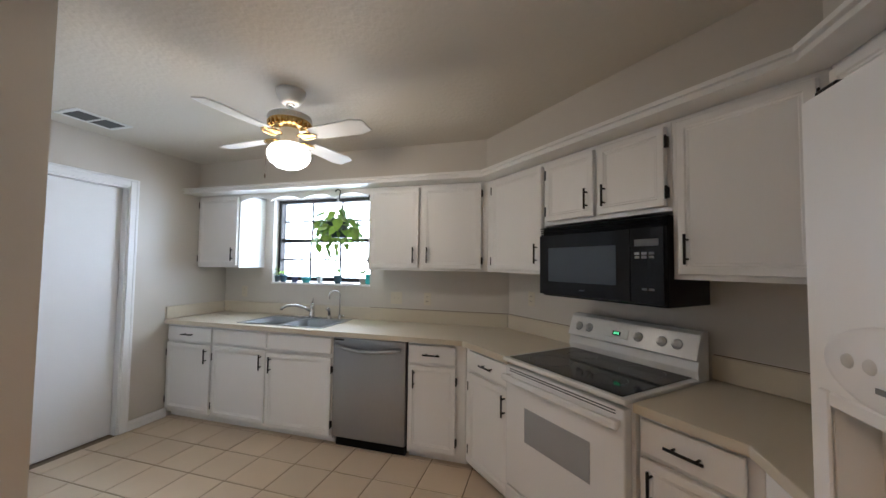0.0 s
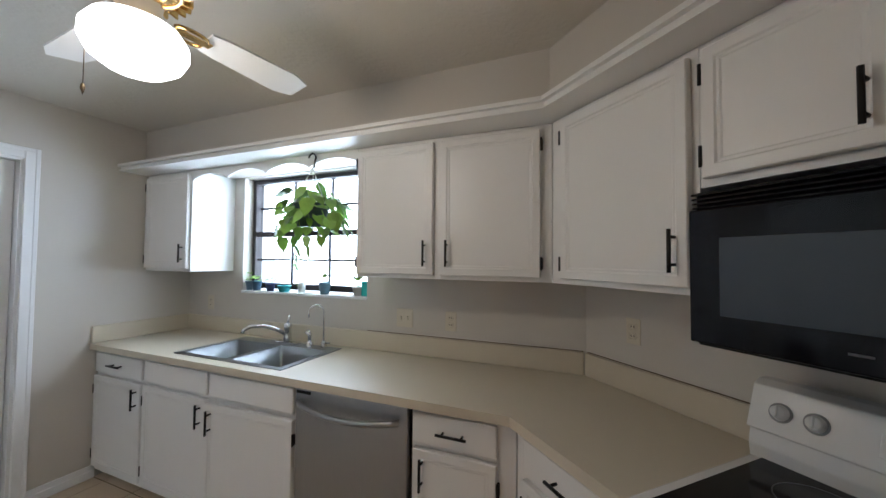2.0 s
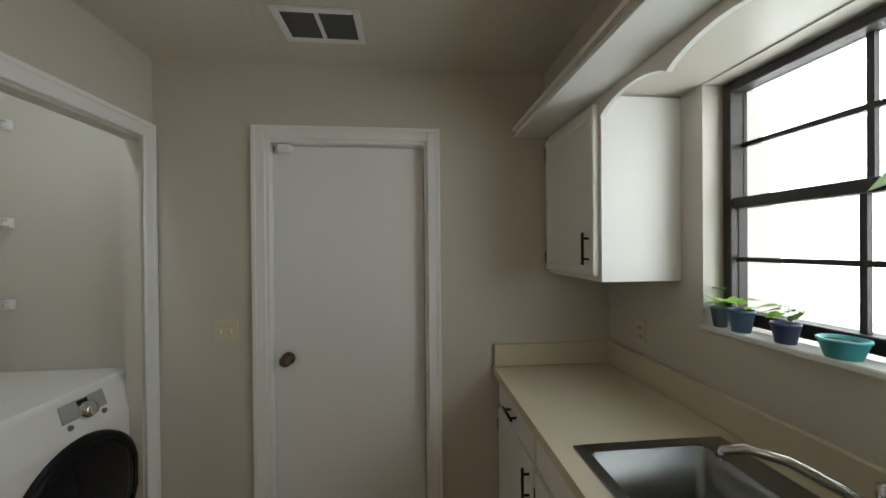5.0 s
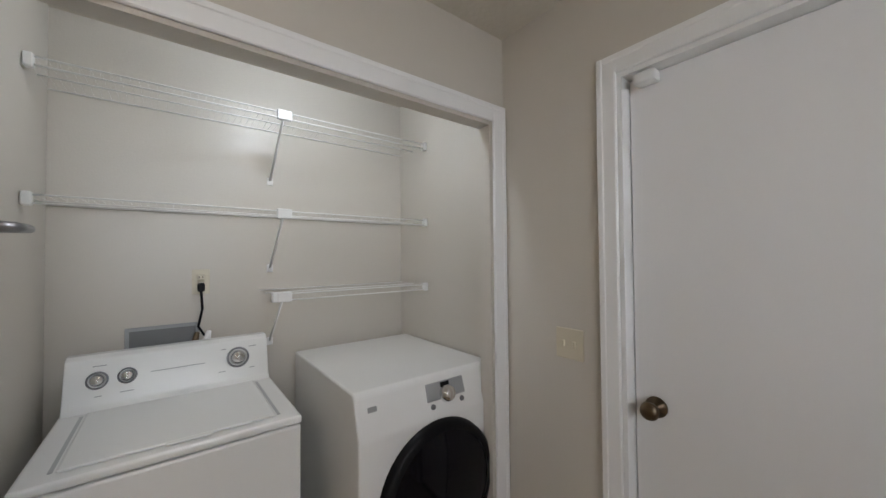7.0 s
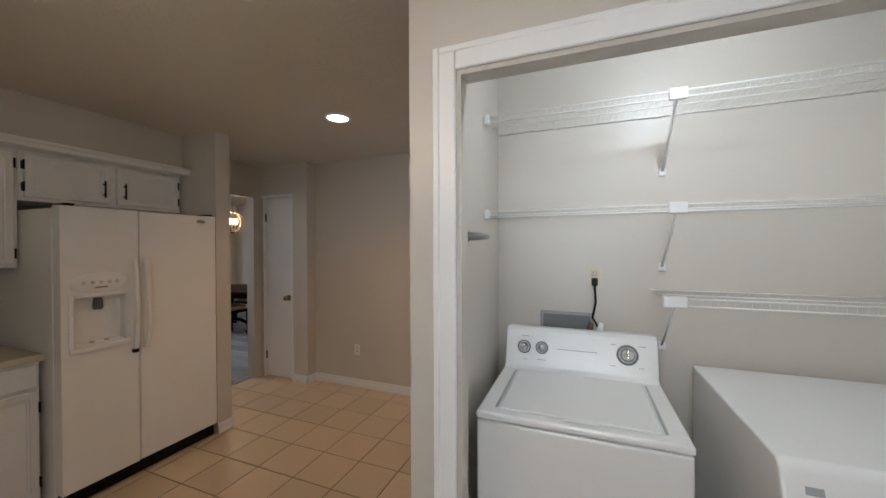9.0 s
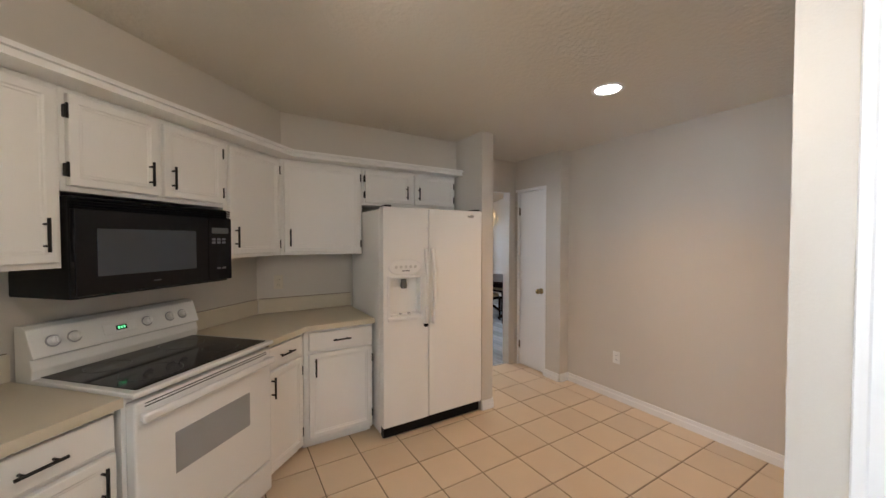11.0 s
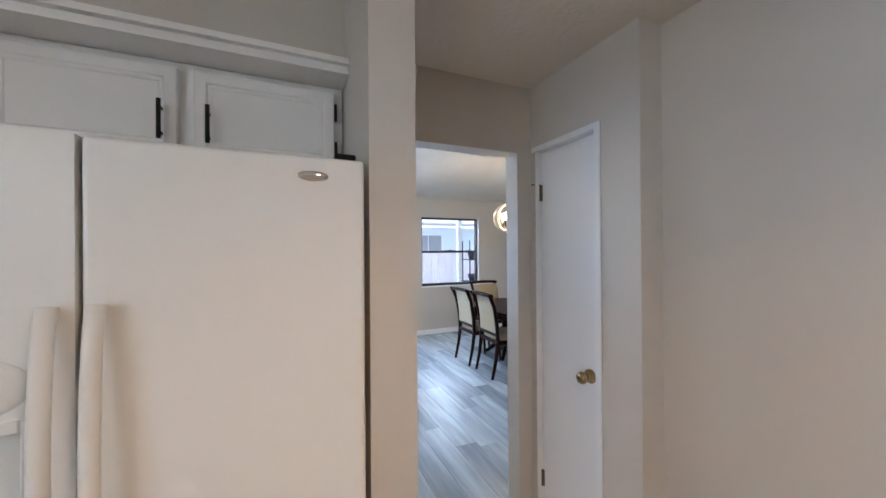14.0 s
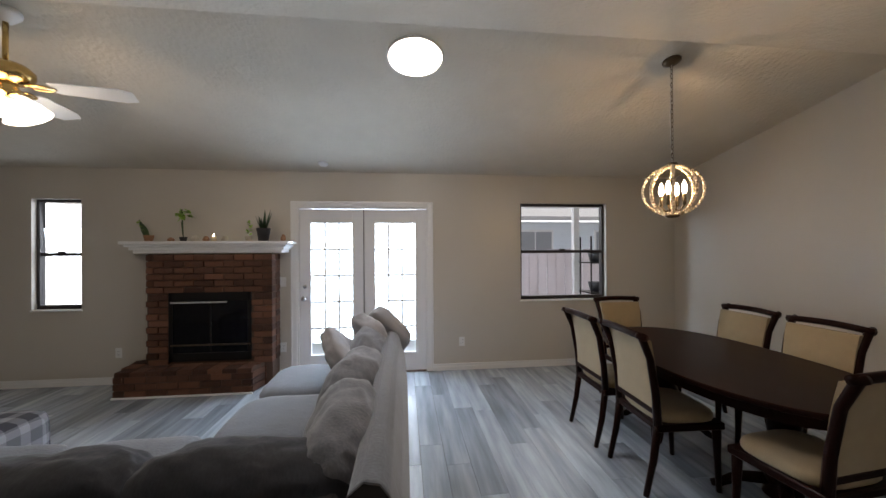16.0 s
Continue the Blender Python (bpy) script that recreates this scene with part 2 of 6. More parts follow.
# ---- mesh tools ----
class Shape:
    """A mesh under construction: boxes, lathes, tubes and extrusions joined into one part."""

    def __init__(self):
        self.bm = bmesh.new()

    def box(self, x0, y0, z0, x1, y1, z1, bevel=0.0, m=None, seg=1):
        t = bmesh.new()
        bmesh.ops.create_cube(t, size=1)
        for v in t.verts:
            v.co = Vector((x0 + (v.co.x + 0.5) * (x1 - x0), y0 + (v.co.y + 0.5) * (y1 - y0), z0 + (v.co.z + 0.5) * (z1 - z0)))
        if bevel:
            bmesh.ops.bevel(t, geom=t.edges[:], offset=bevel, segments=seg, affect="EDGES", profile=0.5)
        return self._take(t, m)

    def _take(self, t, m=None, smooth=False):
        if m is not None:
            t.transform(m)
        if smooth:
            for f in t.faces:
                f.smooth = True
        d = bpy.data.meshes.new("t")
        t.to_mesh(d)
        t.free()
        self.bm.from_mesh(d)
        bpy.data.meshes.remove(d)
        return self

    def prism(self, pts, z0, z1, bevel=0.0, m=None):
        """A plan outline raised from z0 to z1."""
        t = bmesh.new()
        lo = [t.verts.new((x, y, z0)) for x, y in pts]
        hi = [t.verts.new((x, y, z1)) for x, y in pts]
        t.faces.new(lo[::-1])
        t.faces.new(hi)
        k = len(pts)
        for i in range(k):
            t.faces.new((lo[i], lo[(i + 1) % k], hi[(i + 1) % k], hi[i]))
        bmesh.ops.recalc_face_normals(t, faces=t.faces[:])
        if bevel:
            bmesh.ops.bevel(t, geom=t.edges[:], offset=bevel, segments=2, affect="EDGES", profile=0.5)
        return self._take(t, m)

    def lathe(self, prof, n=24, m=None, smooth=True):
        """Turns (radius, z) pairs about the z axis."""
        t = bmesh.new()
        rings = []
        for r, z in prof:
            if r < 1e-6:
                rings.append([t.verts.new((0, 0, z))])
            else:
                rings.append([t.verts.new((r * math.cos(2 * math.pi * i / n), r * math.sin(2 * math.pi * i / n), z)) for i in range(n)])
        for a, b in zip(rings, rings[1:]):
            for i in range(n):
                j = (i + 1) % n
                if len(a) == 1 and len(b) > 1:
                    t.faces.new((a[0], b[i], b[j]))
                elif len(b) == 1 and len(a) > 1:
                    t.faces.new((a[i], a[j], b[0]))
                elif len(a) > 1:
                    t.faces.new((a[i], a[j], b[j], b[i]))
        bmesh.ops.recalc_face_normals(t, faces=t.faces[:])
        return self._take(t, m, smooth)

    def tube(self, pts, r, n=8, m=None, closed=False):
        """A round bar along the points; r is one radius or one for each point."""
        t = bmesh.new()
        pts = [Vector(p) for p in pts]
        k = len(pts)
        rs = r if isinstance(r, (list, tuple)) else [r] * k
        rings, up = [], None
        for i, p in enumerate(pts):
            if closed:
                d = (pts[(i + 1) % k] - pts[i - 1]).normalized()
            else:
                d = (pts[min(i + 1, k - 1)] - pts[max(i - 1, 0)]).normalized()
            if up is None:
                up = Vector((0, 0, 1)) if abs(d.z) < 0.9 else Vector((1, 0, 0))
            side = d.cross(up).normalized()
            up = side.cross(d).normalized()
            rings.append([t.verts.new(p + rs[i] * (math.cos(2 * math.pi * j / n) * side + math.sin(2 * math.pi * j / n) * up)) for j in range(n)])
        pairs = list(zip(rings, rings[1:])) + ([(rings[-1], rings[0])] if closed else [])
        for a, b in pairs:
            for j in range(n):
                t.faces.new((a[j], a[(j + 1) % n], b[(j + 1) % n], b[j]))
        if not closed:
            t.faces.new(rings[0][::-1])
            t.faces.new(rings[-1])
        bmesh.ops.recalc_face_normals(t, faces=t.faces[:])
        return self._take(t, m, True)

    def grid(self, f, nu, nv, m=None, thick=0.0):
        """A sheet of points f(u, v), u and v from 0 to 1."""
        t = bmesh.new()
        vs = [[t.verts.new(f(i / nu, j / nv)) for j in range(nv + 1)] for i in range(nu + 1)]
        for i in range(nu):
            for j in range(nv):
                t.faces.new((vs[i][j], vs[i + 1][j], vs[i + 1][j + 1], vs[i][j + 1]))
        if thick:
            bmesh.ops.solidify(t, geom=t.faces[:], thickness=thick)
        bmesh.ops.recalc_face_normals(t, faces=t.faces[:])
        return self._take(t, m, True)

    def pillow(self, sx, sy, sz, m=None, power=2.6, cuts=5, lump=0.0, seed=0):
        """A soft rounded block about the origin."""
        t = bmesh.new()
        bmesh.ops.create_cube(t, size=2)
        bmesh.ops.subdivide_edges(t, edges=t.edges[:], cuts=cuts, use_grid_fill=True)
        for v in t.verts:
            c = v.co
            d = (abs(c.x) ** power + abs(c.y) ** power + abs(c.z) ** power) ** (1 / power)
            s = Vector((c.x / d * sx / 2, c.y / d * sy / 2, c.z / d * sz / 2))
            if lump:
                q = noise.noise(s * 4.0 + Vector((seed * 7.1, 0, 0)))
                w = s + 0.06 * noise.noise_vector(s * 6.0 + Vector((seed, 2, 0)))
                for f in (9.0, 21.0):
                    q += (0.55 - 1.6 * abs(noise.noise(w * f + Vector((0, seed * 3.3, 0))))) * 5.0 / f
                s += s.normalized() * q * lump
            v.co = s
        return self._take(t, m, True)

    def done(self, name, material, parent=None, label="", m=None):
        d = bpy.data.meshes.new(name)
        self.bm.to_mesh(d)
        self.bm.free()
        d.materials.append(material)
        ob = new(name, d)
        if parent is not None:
            ob.parent = parent
        if m is not None:
            ob.matrix_basis = m
        if label:
            ob["label"] = label
        return ob


def thing(name, m, label, category, group="", kind=""):
    ob = new(name)
    ob.matrix_basis = m
    ob.empty_display_size = 0.1
    return tagged(ob, label, category, group, kind)


def solid(name, material, label, category="", kind="structure", *boxes, bevel=0.0):
    s = Shape()
    for b in boxes:
        s.box(*b, bevel=bevel)
    return tagged(s.done(name, material), label, category, "", kind)


# ---- plan ----
W, N, E, S = -2.2, 4.1, 2.45, -0.36       # kitchen walls
H = 2.45                                  # kitchen ceiling
CX, CY = 0.91, 2.56                       # ends of the diagonal wall: (CX, N) and (E, CY)
LX, LY, LB = -0.53, 1.80, 0.89            # laundry block: corner, front, back
FX = 6.80                                 # living room far wall
LS, LN = -3.35, 5.6                       # living room side walls
XW = 2.56                                 # living room face of the shared wall
RIDGE, EAVE, WEAVE = 2.925, 2.49, 2.57     # vault: ridge and both eaves
RX = 4.53
SINK = pose(0, N, 0)
DIAG = pose(CX, N, 0, 0, 0, -45)
FRID = pose(E, CY, 0, 0, 0, -90)
DLEN = (E - CX) * math.sqrt(2)

# ---- structure ----
T = 0.12
ROUGHT = 0.004
# kitchen walls
solid("wall_west", WALL, "greige painted drywall wall", "wall", "structure",
      (W - T, S, 0, W, 2.315, H), (W - T, 3.121, 0, W, N + T, H), (W - T, 2.315, 2.08, W, 3.121, H))
solid("wall_north", WALL, "greige painted drywall wall behind the sink", "wall", "structure",
      (W, N, 0, -1.58, N + 0.18, H), (-0.43, N, 0, CX + 0.1, N + 0.18, H), (-1.58, N, 0, -0.43, N + 0.18, 1.23), (-1.58, N, 2.12, -0.43, N + 0.18, H))
s = Shape().prism([(CX, N), (E, CY), (E + 0.17, CY), (E + 0.17, CY + 0.05), (CX + 0.09, N + 0.16)], 0, H)
tagged(s.done("wall_diagonal", WALL), "greige painted drywall wall behind the range", "wall", "", "structure")
solid("wall_east", WALL, "greige drywall wall between kitchen and living room", "wall", "structure",
      (E, 0.65, 0, XW, CY, H), (E, LS, 0, XW, -0.14, H), (E, -0.14, 2.075, XW, 0.65, H))
solid("wall_fridge_end", WALL, "greige drywall wing wall beside the refrigerator", "wall", "structure", (1.69, 0.735, 0, E, 0.86, H))
solid("wall_south", WALL, "greige painted drywall wall with an outlet", "wall", "structure", (LX - T, S - T, 0, 1.76, S, H))
solid("wall_closet", WALL, "greige drywall closet wall", "wall", "structure",
      (1.76, S - T, 0, 1.955, -0.23, H), (1.955, -0.33, 2.085, 2.405, -0.23, H), (2.405, -0.33, 0, E, -0.23, H))
solid("wall_closet_back", WALL, "plain closet back wall", "wall", "structure", (1.955, -0.98, 0, E, -0.93, H), (1.88, -0.98, 0, 1.955, S - T, H))
solid("wall_laundry_side", WALL, "greige drywall side wall of the laundry alcove", "wall", "structure", (LX - 0.09, S, 0, LX, LY - 0.001, H))
solid("wall_laundry_back", WALL, "greige drywall back wall of the laundry alcove", "wall", "structure", (W, LB - T, 0, LX - 0.09, LB, H))
solid("wall_laundry_front", WALL, "greige drywall return beside the laundry opening", "wall", "structure", (-0.69, LY - 0.065, 0, LX - 0.09, LY - 0.001, H))
solid("wall_laundry_head", WALL, "greige drywall above the laundry opening", "wall", "structure", (W, LY - 0.065, 2.06, -0.69, LY - 0.001, H))
solid("wall_laundry_stub", WALL, "narrow greige drywall stub beside the laundry opening", "wall", "structure", (W, LY - 0.065, 0, W + 0.072, LY - 0.001, 2.06))
# soffit above the wall cabinets
SD = 0.355
o = SD * math.tan(radians(22.5))
s = Shape().prism([(W, N), (CX, N), (E, CY), (E, 0.86), (E - SD, 0.86), (E - SD, CY - o), (CX - o, N - SD), (W, N - SD)], 2.125, H - 0.001)
tagged(s.done("soffit", WALL), "greige painted soffit above the cabinets", "wall", "", "structure")
# ceilings
solid("ceiling_kitchen", CEIL, "textured off-white kitchen ceiling", "ceiling", "structure", (W - T, S - T, H, E, N + 0.18, H + 0.1))
s = Shape()
s.prism([(XW, WEAVE), (RX, RIDGE), (FX, EAVE), (FX, EAVE + 0.12), (RX, RIDGE + 0.12), (XW, WEAVE + 0.12)], LS, LN, m=Matrix(((1, 0, 0, 0), (0, 0, 1, 0), (0, 1, 0, 0), (0, 0, 0, 1))))
tagged(s.done("ceiling_living", VAULT), "vaulted off-white knockdown texture ceiling", "ceiling", "", "structure")
# living room walls
DY0, DY1, WY0, WY1, VY0, VY1 = 0.03, 1.62, -2.36, -1.18, 3.99, 4.50
WZ0, WZ1, DZ = 0.87, 2.13, 2.06
solid("wall_far", WALL, "greige painted living room wall with windows and doors", "wall", "structure",
      (FX, LS, 0, FX + 0.16, WY0, EAVE), (FX, WY0, 0, FX + 0.16, WY1, WZ0), (FX, WY0, WZ1, FX + 0.16, WY1, EAVE), (FX, WY1, 0, FX + 0.16, DY0, EAVE),
      (FX, DY0, DZ, FX + 0.16, DY1, EAVE), (FX, DY1, 0, FX + 0.16, VY0, EAVE), (FX, VY0, 0, FX + 0.16, VY1, WZ0), (FX, VY0, WZ1, FX + 0.16, VY1, EAVE),
      (FX, VY1, 0, FX + 0.16, LN, EAVE))
gable = [(E, 0), (FX + 0.16, 0), (FX + 0.16, EAVE), (RX, RIDGE + 0.1), (E, WEAVE + 0.08)]
flat = Matrix(((1, 0, 0, 0), (0, 0, 1, 0), (0, 1, 0, 0), (0, 0, 0, 1)))
tagged(Shape().prism(gable, LS - T, LS, m=flat).done("wall_dining", WALL), "greige painted gable wall of the dining side", "wall", "", "structure")
tagged(Shape().prism(gable, LN, LN + T, m=flat).done("wall_living_north", WALL), "greige painted gable wall of the living room", "wall", "", "structure")
solid("wall_living_west", WALL, "greige painted living room wall", "wall", "structure", (E + 0.17, CY, 0, XW + 0.12, LN, H + 0.07), (E, LS, H, XW, CY, EAVE + 0.1), (E + 0.17, CY, H, XW + 0.12, LN, EAVE + 0.1))
# floors
solid("floor", GROUT, "brown grout bed under beige floor tiles", "floor", "structure", (W - T, S - T, -0.12, XW, N + 0.18, -0.004))
solid("floor_living", MORTAR, "subfloor under grey vinyl planks", "floor", "structure", (XW, LS, -0.12, FX + 0.16, LN, -0.009), (1.88, LS, -0.12, XW, S - T, -0.009))
# ground outside
solid("ground", CONC, "pale concrete and bright ground outside", "ground", "structure", (-60, N + 0.18, -0.3, 60, 80, -0.16), (FX + 0.16, -60, -0.3, 80, N + 0.18, -0.16))

# ---- kitchen cabinets ----
def bar_handle(parent, x, y, z, length=0.13, upright=True, material=None):
    """A black bar pull on two posts, its bar 3 cm in front of y."""
    s = Shape()
    d = (0, 0, 1) if upright else (1, 0, 0)
    h = length / 2
    p = Vector((x, y - 0.03, z))
    v = Vector(d)
    s.tube([p - v * h, p + v * h], 0.006, 8)
    for k in (-0.32, 0.32):
        q = p + v * length * k
        s.tube([q, q + Vector((0, 0.03, 0))], 0.005, 6)
    return s.done("handle", material or BLACKM, parent, "matte black bar handle")


def door_leaf(parent, x0, x1, z0, z1, y, name="door", stile=0.055):
    t = bmesh.new()
    bmesh.ops.create_cube(t, size=1)
    for v in t.verts:
        v.co = Vector((x0 + (v.co.x + 0.5) * (x1 - x0), y - 0.022 + (v.co.y + 0.5) * 0.021, z0 + (v.co.z + 0.5) * (z1 - z0)))
    t.normal_update()
    face = min(t.faces, key=lambda f: f.normal.y)
    for width, depth in ((0.005, 0.004), (0.004, 0.0), (stile - 0.018, 0.0), (0.008, -0.005), (0.010, 0.0), (0.006, -0.003)):
        bmesh.ops.inset_region(t, faces=[face], thickness=width, depth=depth)
    s = Shape()
    s._take(t)
    return s.done(name, CAB, parent)


def hinge(parent, x, y, z):
    s = Shape().box(x - 0.006, y - 0.024, z - 0.026, x + 0.006, y, z + 0.026, 0.003)
    s.tube([(x, y - 0.024, z - 0.03), (x, y - 0.024, z + 0.03)], 0.005, 6)
    return s.done("hinge", BLACKM, parent, "black exposed hinge")


def drawer(parent, x0, x1, z0, z1, y, pull=True):
    s = Shape()
    s.box(x0, y - 0.020, z0, x1, y - 0.001, z1, 0.006, seg=2)
    d = s.done("drawer_front", CAB, parent)
    if pull:
        bar_handle(d, (x0 + x1) / 2, y - 0.02, (z0 + z1) / 2, 0.13, False)
    return d


def base_cabinet(m, x0, x1, label, hand="r", pull=True, two=None, body=None, name="base_cabinet", ajar=0):
    """One base unit with a drawer front over a door; x0 to x1 along its wall, hand: the side of its handle."""
    c = thing(name, m, label, "cabinet", "base cabinets")
    if body is None:
        body = [(x0, -0.001), (x1, -0.001), (x1, -0.595), (x0, -0.595)]
    if pull:
        s = Shape().prism(body, 0.052, 0.866)
    else:
        # open above for the sink's bowls
        s = Shape().prism(body, 0.052, 0.70).box(x0, -0.595, 0.70, x1, -0.565, 0.866).box(x0, -0.12, 0.70, x1, -0.001, 0.866)
        e = x0 if x0 < -1.1 else x1 - 0.018
        s.box(e, -0.565, 0.70, e + 0.018, -0.12, 0.866)
    s.done("body", CAB, c)
    kick = [(x, max(y, -0.545)) for x, y in body]
    Shape().prism(kick, 0.0, 0.0515).done("toe_kick", CAB, c)
    y = -0.596
    a, b = x0 + 0.012, x1 - 0.012
    drawer(c, a, b, 0.715, 0.845, y, pull)
    d = door_leaf(c, a, b, 0.088, 0.695, y)
    hx = b - 0.045 if hand == "r" else a + 0.045
    bar_handle(d, hx, y - 0.02, 0.60)
    if ajar:
        d.matrix_basis = pose(b, y, -0.006) @ pose(0, 0, 0, 0, 0, ajar) @ pose(-b, -y, 0)
    gx = a - 0.004 if hand == "r" else b + 0.004
    for z in (0.17, 0.60):
        hinge(d, gx, y, z)
    return c


base_cabinet(SINK, W + 0.002, -1.66, "white painted base cabinet beside the laundry door", "r")
base_cabinet(SINK, -1.658, -1.06, "white painted sink base cabinet with a false drawer front", "r", pull=False)
base_cabinet(SINK, -1.058, -0.425, "white painted sink base cabinet with its door slightly ajar", "l", pull=False, ajar=2.2)
base_cabinet(SINK, 0.215, 0.60, "narrow white painted base cabinet beside the dishwasher", "l",
             body=[(0.215, -0.001), (CX - 0.01, -0.001), (0.66, -0.595), (0.215, -0.595)])
base_cabinet(DIAG, 0.30, 0.765, "white painted base cabinet beside the range", "r",
             body=[(0.012, -0.02), (0.765, -0.02), (0.765, -0.595), (0.250, -0.595)])
base_cabinet(DIAG, 1.535, 1.90, "white painted base cabinet between range and corner", "l",
             body=[(1.535, -0.02), (DLEN - 0.012, -0.02), (DLEN - 0.250, -0.595), (1.535, -0.595)])
base_cabinet(FRID, 0.27, 0.755, "white painted base cabinet beside the refrigerator", "l",
             body=[(0.012, -0.02), (0.755, -0.001), (0.755, -0.595), (0.250, -0.595)])


def wall_cabinet(m, x0, x1, z0, z1, doors, label, body=None, rail=True):
    """A wall unit; doors: (x0, x1, side of the handle)."""
    c = thing("wall_cabinet", m, label, "cabinet", "wall cabinets")
    if body is None:
        body = [(x0, -0.001), (x1, -0.001), (x1, -0.332), (x0, -0.332)]
    Shape().prism(body, z0, z1).done("body", CAB, c)
    y = -0.333
    for a, b, hand in doors:
        d = door_leaf(c, a, b, z0 + 0.022, z1 - 0.03, y)
        L = 0.13 if z1 - z0 > 0.5 else 0.115
        bar_handle(d, b - 0.04 if hand == "r" else a + 0.04, y - 0.02, z0 + 0.13 if z1 - z0 > 0.5 else z0 + 0.12, L)
        for z in (z0 + 0.085, z1 - 0.10):
            hinge(d, a - 0.004 if hand == "r" else b + 0.004, y, z)
    return c


UZ, UT = 1.392, 2.118
wall_cabinet(SINK, W + 0.002, -1.685, UZ, UT, [(W + 0.02, -1.70, "r")], "white painted wall cabinet beside the window")
wall_cabinet(SINK, -0.275, 0.70, UZ, UT, [(-0.262, 0.193, "r"), (0.235, 0.722, "l")], "double-door white painted wall cabinet",
             body=[(-0.275, -0.001), (CX - 0.003, -0.001), (CX - 0.140, -0.332), (-0.275, -0.332)])
wall_cabinet(DIAG, 0.15, 0.765, UZ, UT, [(0.215, 0.745, "r")], "white painted wall cabinet beside the microwave",
             body=[(0.003, -0.002), (0.765, -0.002), (0.765, -0.332), (0.140, -0.332)])
wall_cabinet(DIAG, 0.767, 1.535, 1.70, UT, [(0.785, 1.135, "r"), (1.165, 1.515, "l")], "short white wall cabinet above the microwave")
wall_cabinet(DIAG, 1.537, 2.03, UZ, UT, [(1.565, 2.01, "l")], "white painted corner wall cabinet",
             body=[(1.537, -0.002), (DLEN - 0.003, -0.002), (DLEN - 0.140, -0.332), (1.537, -0.332)])
wall_cabinet(FRID, 0.15, 0.765, UZ, UT, [(0.165, 0.745, "l")], "white painted wall cabinet beside the refrigerator",
             body=[(0.003, -0.002), (0.765, -0.001), (0.765, -0.332), (0.140, -0.332)])
wall_cabinet(FRID, 0.767, 1.695, 1.80, UT, [(0.79, 1.21, "r"), (1.25, 1.665, "l")], "shallow white wall cabinet above the refrigerator")


def along(d0, d1, x_from, y_to):
    """Plan outline between two distances from the walls, from the sink wall round to the refrigerator wall."""
    a, b = d0 * math.tan(radians(22.5)), d1 * math.tan(radians(22.5))
    return [(x_from, N - d0), (CX - a, N - d0), (E - d0, CY - a), (E - d0, y_to), (E - d1, y_to), (E - d1, CY - b), (CX - b, N - d1), (x_from, N - d1)]


def ledge(e, z0, z1):
    """Plan of the ledge, its front set back by e."""
    sx, sm, sy = E - 0.478 + e, CX + N - 0.49 * math.sqrt(2) + e * math.sqrt(2), N - 0.53 + e
    back = along(0.34, 0.35, W + 0.001, 0.862)[:4]
    return s.prism(back + [(sx, 0.862), (sx, sm - sx), (sm - sy, sy), (W + 0.001, sy)], z0, z1)


s = Shape()
ledge(0.020, 2.121, 2.139)
ledge(0.0, 2.1395, 2.158)
ledge(0.010, 2.110, 2.1205)
tagged(s.done("crown_ledge", CAB), "white painted ledge moulding above the cabinets", "moulding", "", "structure")

# worktop in two pieces either side of the range
ct = thing("worktop", pose(0, 0, 0), "beige laminate worktop around the sink", "worktop")
X0, X1, Y0, Y1 = -1.425, -0.575, 3.535, 4.015
u0 = DIAG @ Vector((0.764, -0.645, 0))
u1 = DIAG @ Vector((0.764, -0.001, 0))
s = Shape()
f = N - 0.645
s.prism([(W + 0.001, f), (X0, f), (X0, N), (W + 0.001, N)], 0.867, 0.905)
s.prism([(X0, f), (X1, f), (X1, Y0), (X0, Y0)], 0.867, 0.905)
s.prism([(X0, Y1), (X1, Y1), (X1, N), (X0, N)], 0.867, 0.905)
s.prism([(X1, f), (CX - 0.267, f), (u0.x, u0.y), (u1.x, u1.y), (CX, N), (X1, N)], 0.867, 0.905)
bmesh.ops.remove_doubles(s.bm, verts=s.bm.verts[:], dist=0.0005)
s.done("top", LAMI, ct)
Shape().box(W + 0.021, N - 0.021, 0.906, CX - 0.009, N - 0.001, 1.022, 0.004).done("backsplash", LAMI, ct)
Shape().box(W + 0.001, f + 0.005, 0.906, W + 0.020, N - 0.001, 1.022, 0.004).done("backsplash", LAMI, ct)
Shape().box(0.010, -0.021, 0.906, 0.764, -0.001, 1.022, 0.004, m=DIAG).done("backsplash", LAMI, ct)
ct = thing("worktop", pose(0, 0, 0), "beige laminate worktop between range and refrigerator", "worktop")
v0 = DIAG @ Vector((1.536, -0.645, 0))
v1 = DIAG @ Vector((1.536, -0.001, 0))
s = Shape().prism([(v0.x, v0.y), (E - 0.645, CY - 0.267), (E - 0.645, 1.80), (E, 1.80), (E, CY), (v1.x, v1.y)], 0.867, 0.905, 0.004)
s.done("top", LAMI, ct)
Shape().box(1.536, -0.021, 0.906, DLEN - 0.010, -0.001, 1.022, 0.004, m=DIAG).done("backsplash", LAMI, ct)
Shape().box(0.010, -0.021, 0.906, 0.76, -0.001, 1.022, 0.004, m=FRID).done("backsplash", LAMI, ct)

